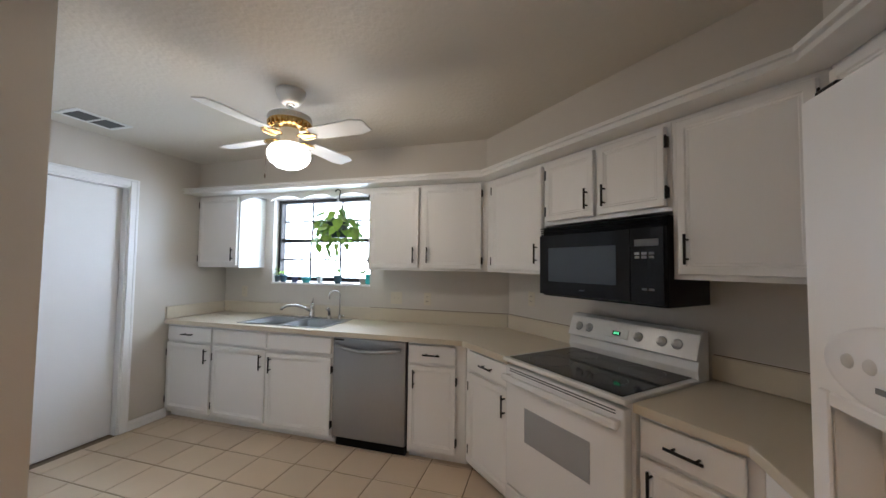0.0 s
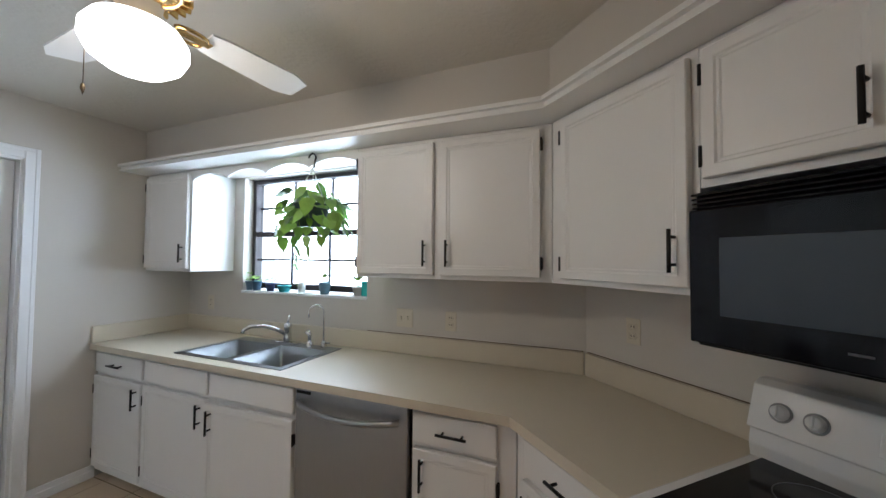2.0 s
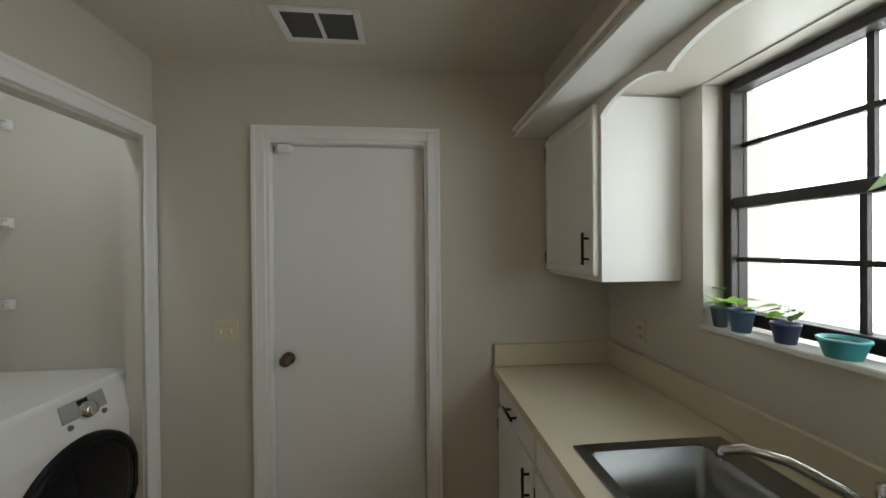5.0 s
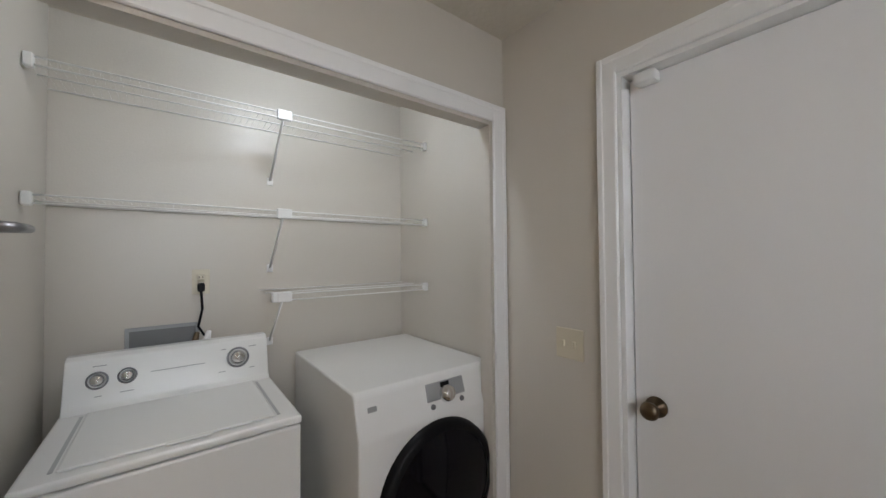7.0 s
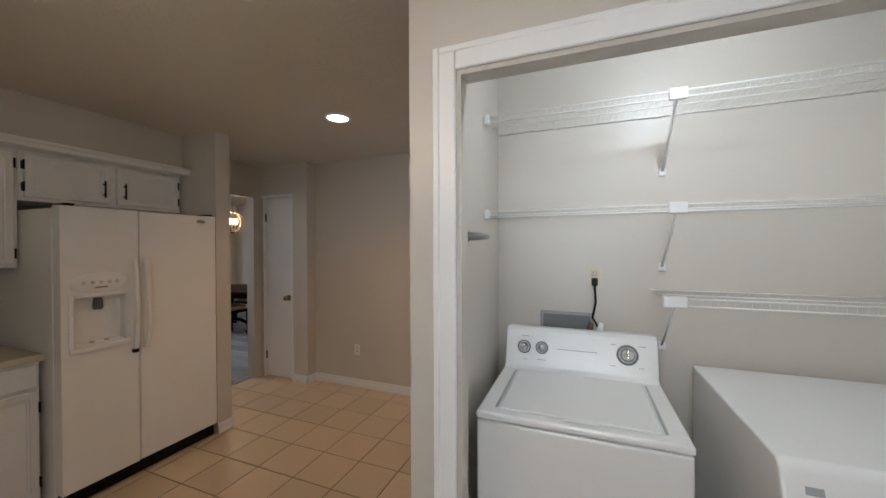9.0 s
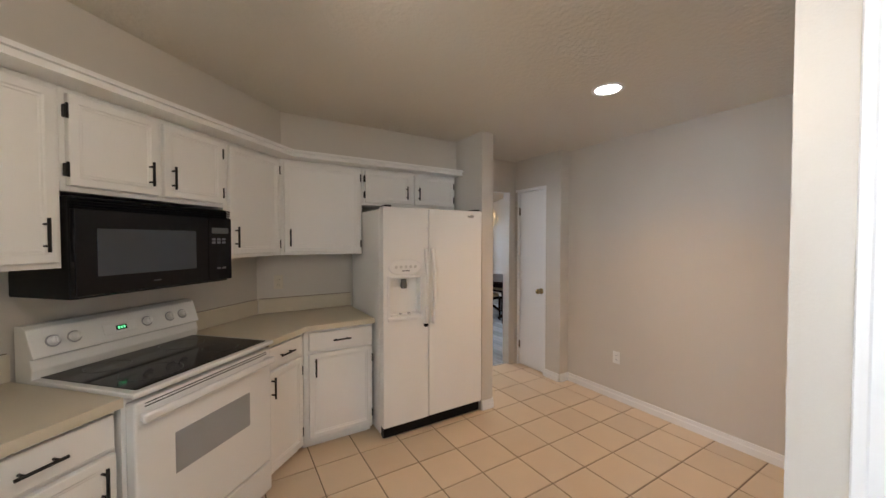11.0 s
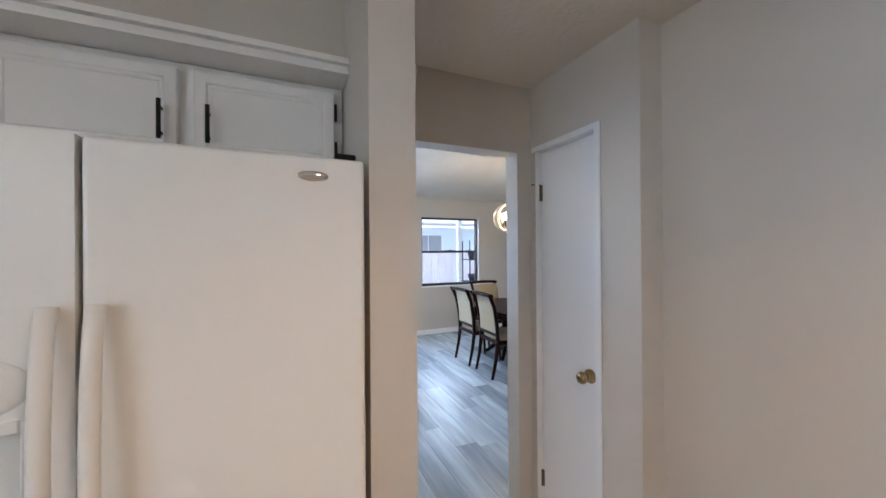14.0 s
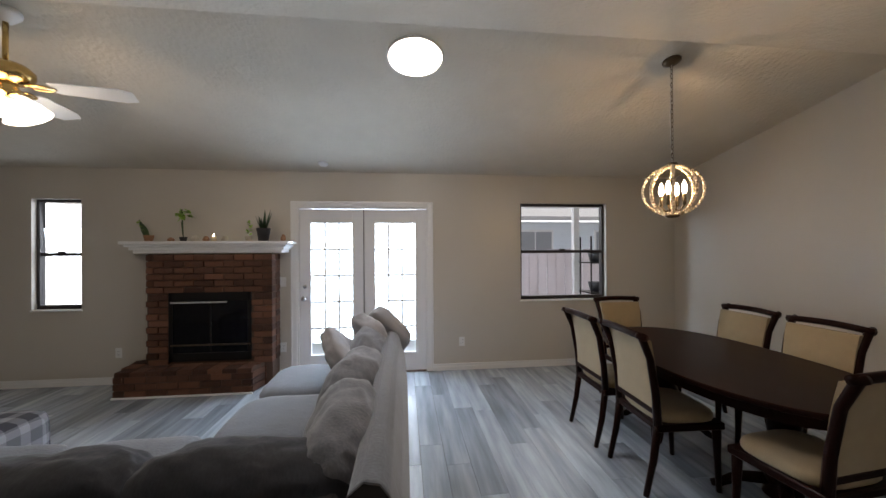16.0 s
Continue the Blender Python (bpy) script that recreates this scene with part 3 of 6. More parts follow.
# caulk along the top of the backsplash
CAULK = mat("brown_caulk", (0.16, 0.115, 0.075), 0.8, var=0.3, scale=14)
for m, a, b in ((SINK, -0.42, CX - 0.012), (DIAG, 0.012, 0.762), (DIAG, 1.538, DLEN - 0.012), (FRID, 0.012, 0.758)):
    s = Shape().box(a, -0.0045, 1.0222, b, -0.0008, 1.0262, 0.001, m=m)
    tagged(s.done("caulk_line", CAULK), "thin brown caulk line above the backsplash", "caulk", "", "structure")

# scalloped valance over the window
n = 60
pts = []
for i in range(n + 1):
    x = -1.684 + 1.408 * i / n
    w = abs(math.sin(math.pi * i / n * 4.0)) ** 0.7
    pts.append((x, 2.035 + 0.045 * w))
pts += [(-0.276, 2.120), (-1.684, 2.120)]
s = Shape()
s.prism(pts, 0, 0.018, m=Matrix(((1, 0, 0, 0), (0, 0, 1, N - 0.335), (0, 1, 0, 0), (0, 0, 0, 1))))
tagged(s.done("window_valance", CAB), "white scalloped wooden valance over the sink window", "valance", "", "structure")


# ---- windows ----
def window(name, m, w, h, cols, rows, label, split=True, depth=0.07):
    """A dark framed sash window in a frame of its own: local x along the wall, z up from its sill, y out of the room."""
    t = thing(name, m, label, "window", "", "structure")
    b = 0.032
    s = Shape()
    s.box(0, 0, 0, b, depth, h, 0.003).box(w - b, 0, 0, w, depth, h, 0.003)
    s.box(b, 0, 0, w - b, depth, b + 0.012, 0.003).box(b, 0, h - b, w - b, depth, h, 0.003)
    s.done("window_frame", DARKF, t)
    s = Shape().box(b, 0.008, h / 2 - 0.022, w - b, depth - 0.01, h / 2 + 0.016, 0.003)
    s.box(w / 2 - 0.035, -0.012, h / 2 + 0.016, w / 2 + 0.035, 0.02, h / 2 + 0.034, 0.004)
    s.done("meeting_rail", DARKF, t)
    for k in range(2):
        z0, z1 = (b + 0.012, h / 2 - 0.022) if k == 0 else (h / 2 + 0.016, h - b)
        y = 0.03 + 0.022 * k
        s = Shape()
        for i in range(1, cols):
            x = b + (w - 2 * b) * i / cols
            s.box(x - 0.008, y - 0.008, z0, x + 0.008, y + 0.008, z1)
        for j in range(1, rows):
            z = z0 + (z1 - z0) * j / rows
            s.box(b, y - 0.007, z - 0.008, w - b, y + 0.009, z + 0.008)
        if cols > 1 or rows > 1:
            s.done("muntins", DARKF, t)
        else:
            s.bm.free()
        p = Shape().box(b, y - 0.003, z0, w - b, y + 0.003, z1).done("pane", GLASS, t)
        p.visible_shadow = False
    return t


window("window_kitchen", pose(-1.575, N + 0.075, 1.255), 1.14, 0.86, 3, 2, "dark framed sash window with muntins over the sink")
s = Shape().box(-1.585, N - 0.012, 1.222, -0.425, N + 0.075, 1.242, 0.004)
tagged(s.done("window_sill", TRIM), "white window sill over the sink", "sill", "", "structure")


def casing(name, m, w, h, b=0.062, t=0.016, label="white door casing", inner=0.12, lining=None):
    """Door trim round an opening of width w and height h, with the jamb lining."""
    c = thing(name, m, label, "door frame", "", "structure")
    s = Shape()
    s.box(-b, -t, 0, 0.004, -0.001, h + b, 0.004).box(w - 0.004, -t, 0, w + b, -0.001, h + b, 0.004)
    s.box(0.004, -t, h - 0.004, w - 0.004, -0.001, h + b, 0.004)
    s.box(-b, -t - 0.0035, 0, -b + 0.022, -t + 0.004, h + b, 0.0033).box(w + b - 0.022, -t - 0.0035, 0, w + b, -t + 0.004, h + b, 0.0033)
    s.box(-b + 0.022, -t - 0.0035, h + b - 0.022, w + b - 0.022, -t + 0.004, h + b, 0.0033)
    s.done("casing", TRIM, c)
    s = Shape().box(-0.001, 0, 0, 0.018, inner, h).box(w - 0.018, 0, 0, w + 0.001, inner, h).box(0.018, 0, h - 0.018, w - 0.018, inner, h + 0.001)
    s.done("jamb", lining or TRIM, c)
    return c


def knob(parent, x, y, z, material=BRONZE):
    s = Shape().lathe([(0, 0), (0.033, 0), (0.033, 0.008), (0.013, 0.014), (0.012, 0.035), (0.024, 0.042), (0.029, 0.055), (0.024, 0.068), (0, 0.072)], 20,
                      m=pose(x, y, z, 90, 0, 0))
    return s.done("knob", material, parent, "round metal door knob")


WEST = pose(W, 0, 0, 0, 0, 90)
casing("door_1_frame", WEST @ pose(2.315, 0, 0), 0.806, 2.08, label="white casing round the laundry door")
d = thing("door_1", WEST @ pose(2.336, 0.055, 0.008), "closed white flush door with a bronze knob", "door", "", "structure")
Shape().box(0, 0, 0, 0.764, 0.035, 2.052, 0.002).done("leaf", DOORP, d)
knob(d, 0.065, 0, 0.962)
Shape().box(0.03, -0.055, 2.01, 0.10, -0.001, 2.05, 0.012, seg=2).done("door_closer", WHITEP, d)
Shape().box(-0.018, 0.036, -0.006, 0.781, 0.06, 2.066).done("backing", PLASTK, d)

# ---- laundry alcove ----
SOUTH = pose(0, LY, 0, 0, 0, 180)
casing("laundry_frame", SOUTH @ pose(0.69, 0, 0), 1.438, 2.06, 0.07, label="white casing round the open laundry alcove", inner=0.068, lining=WALL)

# ---- boards along the floor ----
def baseboard(x0, y0, x1, y1, name="baseboard", h=0.085):
    """Skirting along a wall line; the room is on the left of the way from the first point to the second."""
    a, b = Vector((x0, y0, 0)), Vector((x1, y1, 0))
    L = (b - a).length
    m = Matrix.Translation(a) @ Matrix.Rotation(math.atan2(y1 - y0, x1 - x0), 4, "Z")
    s = Shape().box(0, 0.0005, 0, L, 0.012, h, 0.002, m=m).box(0, 0.0005, 0, L, 0.018, h * 0.62, 0.003, m=m)
    return tagged(s.done(name, TRIM), "white painted skirting board", "baseboard", "", "structure")


baseboard(W, 3.50, W, 3.165)
baseboard(W, 2.255, W, 1.80)
baseboard(LX, LY, LX, S)
baseboard(LX, S, 1.76, S)
baseboard(1.76, S, 1.76, -0.23)
baseboard(1.76, -0.23, 1.955, -0.23)
baseboard(1.69, 0.735, 1.69, 0.86)
baseboard(E, 0.735, 1.69, 0.735)
baseboard(FX, LS, FX, DY0 - 0.07)
baseboard(FX, DY1 + 0.07, FX, 1.95)
baseboard(FX, 3.05, FX, LN)
baseboard(XW, LS, FX, LS)

# ---- kitchen appliances and fittings ----
def dial(parent, x, y, z, r=0.022, h=0.025, material=None, tilt=90, name="knob", label=""):
    m = pose(x, y, z, tilt, 0, 0)
    s = Shape().lathe([(0, h), (r * 0.75, h), (r * 0.85, h * 0.8), (r, h * 0.15), (r * 1.12, 0)], 20, m=m)
    s.box(-r * 0.16, -r * 0.75, h * 0.7, r * 0.16, r * 0.75, h * 1.25, 0.002, m=m)
    return s.done(name, material or ENAMEL, parent, label)


# dishwasher
dw = thing("dishwasher", SINK @ pose(-0.42, 0, 0), "stainless steel dishwasher with a curved bar handle", "dishwasher")
Shape().box(0.004, -0.58, 0.078, 0.626, -0.01, 0.862).done("tub", PLASTK, dw)
Shape().box(0.006, -0.622, 0.085, 0.624, -0.581, 0.858, 0.006, seg=2).done("door", STEEL, dw)
s = Shape().tube([(0.04 + 0.55 * i / 16, -0.637 - 0.045 * math.sin(math.pi * i / 16) ** 0.5, 0.795 - 0.022 * math.sin(math.pi * i / 16)) for i in range(17)], 0.014, 10)
s.done("handle", STEEL, dw, "curved steel bar handle")
Shape().box(0.015, -0.6255, 0.835, 0.10, -0.6225, 0.848).done("badge", PLASTK, dw)
Shape().box(0.02, -0.575, 0.0, 0.61, -0.52, 0.077).done("toe_panel", PLASTK, dw, "black recessed toe panel")

# sink with taps
sk = thing("sink", pose(-1.0, 3.775, 0.905), "double bowl stainless steel drop-in sink", "sink")
s = Shape()
hx, hy, r = 0.435, 0.25, 0.005
bx = ((-0.395, -0.018), (0.018, 0.395))
by = (-0.215, 0.150)
s.box(-hx, -hy, 0, hx, by[0], r, 0.002).box(-hx, by[1], 0, hx, hy, r, 0.002)
s.box(-hx, by[0], 0, bx[0][0], by[1], r).box(bx[1][1], by[0], 0, hx, by[1], r).box(bx[0][1], by[0], -0.02, bx[1][0], by[1], r)
s.done("rim", SINKM, sk)
for x0, x1 in bx:
    t = bmesh.new()
    q = 0.03
    top = [t.verts.new(v) for v in ((x0, by[0], 0.003), (x1, by[0], 0.003), (x1, by[1], 0.003), (x0, by[1], 0.003))]
    bot = [t.verts.new(v) for v in ((x0 + q, by[0] + q, -0.17), (x1 - q, by[0] + q, -0.17), (x1 - q, by[1] - q, -0.17), (x0 + q, by[1] - q, -0.17))]
    t.faces.new(bot)
    for i in range(4):
        t.faces.new((top[i], bot[i], bot[(i + 1) % 4], top[(i + 1) % 4]))
    bmesh.ops.bevel(t, geom=[e for e in t.edges if not all(v in top for v in e.verts)], offset=0.022, segments=3, affect="EDGES", profile=0.5)
    bmesh.ops.solidify(t, geom=t.faces[:], thickness=0.0015)
    s = Shape()
    s._take(t, None, True)
    b = s.done("bowl", SINKM, sk)
    Shape().lathe([(0, 0.004), (0.030, 0.004), (0.042, 0.002), (0.045, 0)], 20, m=pose((x0 + x1) / 2, -0.03, -0.169)).done("drain", CHROME, b)
fa = thing("faucet", pose(-0.99, 3.985, 0.911), "chrome kitchen faucet with a low curved spout", "faucet")
Shape().box(-0.10, -0.025, 0, 0.10, 0.025, 0.012, 0.010, seg=3).done("base_plate", CHROME, fa)
s = Shape().lathe([(0.028, 0.012), (0.026, 0.05), (0.022, 0.09), (0.026, 0.11), (0.024, 0.13), (0.010, 0.14), (0, 0.14)], 20)
s.tube([(0, 0, 0.13), (0.005, 0.01, 0.19)], [0.011, 0.008], 10)
s.done("valve_body", CHROME, fa)
s = Shape().tube([(0, -0.01, 0.06), (-0.05, -0.05, 0.10), (-0.11, -0.10, 0.125), (-0.17, -0.15, 0.125), (-0.20, -0.18, 0.105), (-0.205, -0.185, 0.085)], [0.013, 0.013, 0.012, 0.012, 0.012, 0.013], 12)
s.done("spout", CHROME, fa)
sp = thing("side_sprayer", pose(-0.795, 3.985, 0.911), "chrome pull-out sink sprayer in its holder", "sprayer")
Shape().lathe([(0.024, 0), (0.022, 0.02), (0.013, 0.03), (0, 0.03)], 16).done("holder", CHROME, sp)
Shape().tube([(0, 0, 0.03), (0, 0, 0.075), (-0.012, -0.018, 0.10)], [0.012, 0.015, 0.017], 10).done("head", CHROME, sp)
ft = thing("filter_tap", pose(-0.685, 3.99, 0.911), "slim chrome gooseneck water filter tap", "tap")
Shape().lathe([(0.020, 0), (0.018, 0.03), (0.012, 0.045), (0, 0.045)], 16).done("base", CHROME, ft)
pts = [(0, 0, 0.04), (0, 0, 0.225)] + [(-0.045 + 0.045 * math.cos(a), -0.02 + 0.02 * math.cos(a), 0.225 + 0.05 * math.sin(a)) for a in [math.pi * i / 8 for i in range(1, 9)]]
Shape().tube(pts + [(-0.09, -0.04, 0.195)], 0.0065, 8).done("gooseneck", CHROME, ft)
Shape().tube([(0, 0, 0.03), (0.055, -0.01, 0.035)], 0.006, 8).done("lever", CHROME, ft)

# range
rg = thing("range", DIAG @ pose(0.771, 0, 0), "white freestanding electric range with a black glass cooktop", "range")
w = 0.760
Shape().box(0, -0.62, 0.03, w, -0.03, 0.895).done("body", ENAMEL, rg)
s = Shape().box(0, -0.685, 0.896, w, -0.10, 0.917, 0.006, seg=2)
s.done("cooktop_frame", ENAMEL, rg)
s = Shape().box(0.03, -0.655, 0.9175, w - 0.03, -0.125, 0.9205, 0.0012)
ck = s.done("cooktop", GLASSK, rg, "black ceramic glass cooktop")
RING = mat("burner_marking", (0.07, 0.07, 0.075), 0.3)
for x, y, q in ((0.20, -0.51, 0.115), (0.56, -0.51, 0.085), (0.20, -0.25, 0.085), (0.56, -0.25, 0.105)):
    Shape().lathe([(q - 0.003, 0.9207), (q - 0.003, 0.9212), (q, 0.9212), (q, 0.9207)], 40, m=pose(x, y, 0)).done("burner_ring", RING, ck)
# backguard with a sloping control face
s = Shape()
prof = [(-0.03, 0.9), (-0.125, 0.9), (-0.135, 0.955), (-0.125, 1.0), (-0.145, 1.005), (-0.10, 1.125), (-0.075, 1.138), (-0.03, 1.138)]
s.prism(prof, 0, w, 0.004, m=Matrix(((0, 0, 1, 0), (1, 0, 0, 0), (0, 1, 0, 0), (0, 0, 0, 1))))
bg = s.done("backguard", ENAMEL, rg)
ty = lambda z: -0.147 + (z - 1.005) * 0.375
for x in (0.075, 0.150, 0.465, 0.590, 0.665):
    Shape().lathe([(0.027, 0), (0.027, 0.0015), (0.020, 0.002)], 22, m=pose(x, ty(1.065) - 0.001, 1.065, 70, 0, 0)).done("dial_ring", GREYP, bg)
    dial(bg, x, ty(1.065) - 0.001, 1.065, 0.020, 0.024, WHITEP, 70, "knob", "white control knob")
Shape().box(0, 0, 0, 0.15, 0.004, 0.055, 0.002, m=pose(0.26, ty(1.038) - 0.004, 1.038, -20, 0, 0)).done("display_panel", WHITEP, bg)
clock = Shape().box(0, 0, 0, 0.048, 0.003, 0.024, m=pose(0.315, ty(1.052) - 0.0065, 1.052, -20, 0, 0)).done("display", PLASTK, bg, "dark clock display")
GREEN = glow("green_display", (0.15, 0.9, 0.35), 2.0)
for i in range(3):
    Shape().box(0, 0, 0, 0.007, 0.001, 0.012, m=pose(0.323 + 0.012 * i, ty(1.058) - 0.0078, 1.058, -20, 0, 0)).done("digit", GREEN, clock)
od = Shape().box(0.012, -0.672, 0.215, w - 0.012, -0.621, 0.872, 0.008, seg=2).done("oven_door", ENAMEL, rg)
Shape().box(0.17, -0.6745, 0.50, 0.585, -0.671, 0.68, 0.0012).done("oven_window", GREYP, od, "grey oven door window")
s = Shape().box(0.02, -0.715, 0.795, w - 0.02, -0.690, 0.832, 0.010, seg=3)
s.box(0.03, -0.70, 0.80, 0.07, -0.668, 0.828).box(w - 0.07, -0.70, 0.80, w - 0.03, -0.668, 0.828)
s.done("door_handle", ENAMEL, od, "white oven door handle")
for z in (0.846, 0.858):
    Shape().box(0.05, -0.6735, z, w - 0.05, -0.671, z + 0.004).done("vent_slot", PLASTK, od)
Shape().box(0.006, -0.668, 0.035, w - 0.006, -0.621, 0.200, 0.008, seg=2).done("storage_drawer", ENAMEL, rg)

# microwave above the range
mw = thing("microwave", DIAG @ pose(0.772, 0, 1.262), "black over-the-range microwave with a dark window", "microwave")
w, h = 0.758, 0.420
Shape().box(0, -0.365, 0.0, w, -0.003, h, 0.004).done("body", PLASTK, mw)
Shape().box(0, -0.397, 0.012, 0.5995, -0.366, h - 0.052, 0.004, seg=2).done("door", GLASSK, mw)
Shape().box(0.075, -0.3985, 0.090, 0.525, -0.3968, 0.290, 0.0008).done("door_window", mat("microwave_window", (0.040, 0.052, 0.070), 0.22), mw, "dark mesh window")
Shape().box(0.6005, -0.397, 0.012, w, -0.366, h - 0.052, 0.004, seg=2).done("control_panel", GLASSK, mw)
Shape().box(0.30, -0.3978, 0.047, 0.335, -0.3968, 0.052).done("badge", mat("dim_silver_print", (0.09, 0.095, 0.105), 0.5), mw)
for i in range(4):
    Shape().box(0.006, -0.392 - 0.002 * i, h - 0.05 + 0.012 * i, w - 0.006, -0.36, h - 0.044 + 0.012 * i, 0.002).done("vent_louver", GLASSK, mw)
LGREY = mat("pale_grey_print", (0.17, 0.175, 0.185), 0.5)
Shape().box(0.622, -0.3995, 0.280, 0.735, -0.3965, 0.312, 0.0012).done("display", mat("unlit_display", (0.10, 0.11, 0.12), 0.3), mw)
for i in range(3):
    for j in range(2):
        Shape().box(0.622 + 0.034 * i, -0.3985, 0.240 - 0.018 * j, 0.646 + 0.034 * i, -0.3965, 0.252 - 0.018 * j, 0.0008).done("button", LGREY, mw)
for i in range(2):
    Shape().box(0.655 + 0.034 * i, -0.3985, 0.075, 0.680 + 0.034 * i, -0.3965, 0.086, 0.0008).done("button", LGREY, mw)

# refrigerator
fr = thing("refrigerator", FRID @ pose(0.775, 0, 0), "white side-by-side refrigerator with an ice dispenser", "refrigerator")
w, h, sp = 0.91, 1.752, 0.380
Shape().box(0, -0.70, 0.03, w, -0.03, h - 0.012, 0.006).done("body", FRIDGEM, fr)
for x0, x1, nm in ((0.001, sp - 0.004, "freezer_door"), (sp + 0.004, w - 0.001, "fridge_door")):
    s = Shape()
    if nm == "freezer_door":
        # a door with a recess for the dispenser
        a, b, c, e = 0.055, 0.305, 0.93, 1.215
        s.box(x0, -0.782, 0.10, a, -0.706, h, 0.0)
        s.box(b, -0.782, 0.10, x1, -0.706, h, 0.0)
        s.box(a, -0.782, 0.10, b, -0.706, c, 0.0).box(a, -0.782, e, b, -0.706, h, 0.0).box(a, -0.722, c, b, -0.706, e, 0.0)
        bmesh.ops.remove_doubles(s.bm, verts=s.bm.verts[:], dist=0.0005)
    else:
        s.box(x0, -0.782, 0.10, x1, -0.706, h, 0.010, seg=3)
    dr = s.done(nm, FRIDGEM, fr)
    hx = sp - 0.033 if nm == "freezer_door" else sp + 0.033
    n = 14
    s = Shape().tube([(hx, -0.80 - 0.028 * math.sin(math.pi * i / n) ** 0.6, 0.85 + 0.585 * i / n) for i in range(n + 1)], 0.015, 12)
    s.done("handle", FRIDGEM, dr, "long white curved door handle")
    if nm == "freezer_door":
        m = pose(0.21, -0.782, 0)
        s = Shape().lathe([(0, 0.010), (0.12, 0.009), (0.138, 0.004), (0.142, 0)], 36, m=pose(0.18, -0.782, 1.298, 90, 0, 0) @ Matrix.Diagonal((1, 0.46, 1, 1)))
        cp = s.done("control_panel", WHITEP, dr, "oval white dispenser control panel")
        for i in range(5):
            Shape().lathe([(0, 0.003), (0.010, 0.003), (0.012, 0)], 12, m=pose(0.10 + 0.04 * i, -0.7915, 1.302, 90, 0, 0)).done("button", mat("pale_button", (0.6, 0.6, 0.58), 0.4) if i == 0 else MATS["pale_button"], cp)
        Shape().box(0.15, -0.794, 1.268, 0.21, -0.791, 1.276).done("caption", LGREY, cp)
        s = Shape().box(0.03, -0.790, 0.915, 0.054, -0.7825, 1.24, 0.003).box(0.306, -0.790, 0.915, 0.33, -0.7825, 1.24, 0.003)
        s.box(0.054, -0.790, 1.216, 0.306, -0.7825, 1.24, 0.003).box(0.03, -0.800, 0.895, 0.33, -0.7825, 0.928, 0.0085, seg=3)
        s.done("dispenser_surround", WHITEP, dr)
        Shape().lathe([(0.022, 0), (0.026, 0.02), (0.020, 0.07), (0, 0.07)], 16, m=pose(0.18, -0.75, 1.135)).done("spout", mat("chute_grey", (0.10, 0.095, 0.085), 0.5), dr, "dark grey ice chute")
        for x in (0.145, 0.215):
            Shape().lathe([(0, 0.008), (0.010, 0.007), (0.013, 0)], 14, m=pose(x, -0.765, 0.9405)).done("drip_stud", GREYP, dr)
        Shape().box(0.065, -0.779, 0.931, 0.295, -0.724, 0.940, 0.003).done("drip_tray", WHITEP, dr)
        Shape().box(hx - 0.016, -0.818, 0.828, hx + 0.016, -0.784, 0.856, 0.008, seg=2).done("handle_foot", PLASTK, dr)
    else:
        Shape().lathe([(0, 0.003), (0.026, 0.003), (0.034, 0)], 24, m=pose(0.79, -0.783, 1.705, 90, 0, 0) @ Matrix.Diagonal((1, 0.36, 1, 1))).done("badge", CHROME, dr, "small oval chrome badge")
for x in (0.02, w - 0.07):
    Shape().box(x, -0.775, h + 0.0005, x + 0.05, -0.66, h + 0.014, 0.004).done("hinge_cover", PLASTK, fr)
Shape().box(0.01, -0.755, 0.012, w - 0.01, -0.70, 0.095, 0.004).done("toe_grille", PLASTK, fr, "black louvred toe grille")
for x in (0.03, w - 0.05):
    Shape().lathe([(0.012, 0), (0.018, 0.002), (0.018, 0.02), (0.008, 0.03), (0, 0.03)], 12, m=pose(x, -0.715, 0)).done("foot", PLASTK, fr)


# ---- ceiling fans ----
def fan_blade(parent, ang, r0, r1, z, w=0.125, tip=None):
    s = Shape()
    pts = [(r0, -w * 0.36), (r0 + 0.05, -w * 0.44), (r1 - 0.07, -w * 0.55), (r1, -w * 0.38), (r1, w * 0.38), (r1 - 0.07, w * 0.55), (r0 + 0.05, w * 0.44), (r0, w * 0.36)]
    s.prism(pts, -0.003, 0.003, m=pose(0, 0, z, 0, 0, ang) @ pose(0, 0, 0, -11, 0, 0))
    b = s.done("blade", WHITEP if tip is None else tip, parent)
    s = Shape().box(0.085, -0.016, -0.012, r0 + 0.02, 0.016, -0.005, 0.003, m=pose(0, 0, z, 0, 0, ang))
    for k in (-1, 1):
        s.tube([Vector((r0 - 0.045 + 0.045 * math.cos(a), k * (0.018 + 0.020 * math.sin(a)), -0.010)) for a in [math.pi * i / 6 for i in range(7)]], 0.006, 6, m=pose(0, 0, z, 0, 0, ang))
    s.done("blade_arm", BRASS, b, "ornate brass blade arm")
    return b


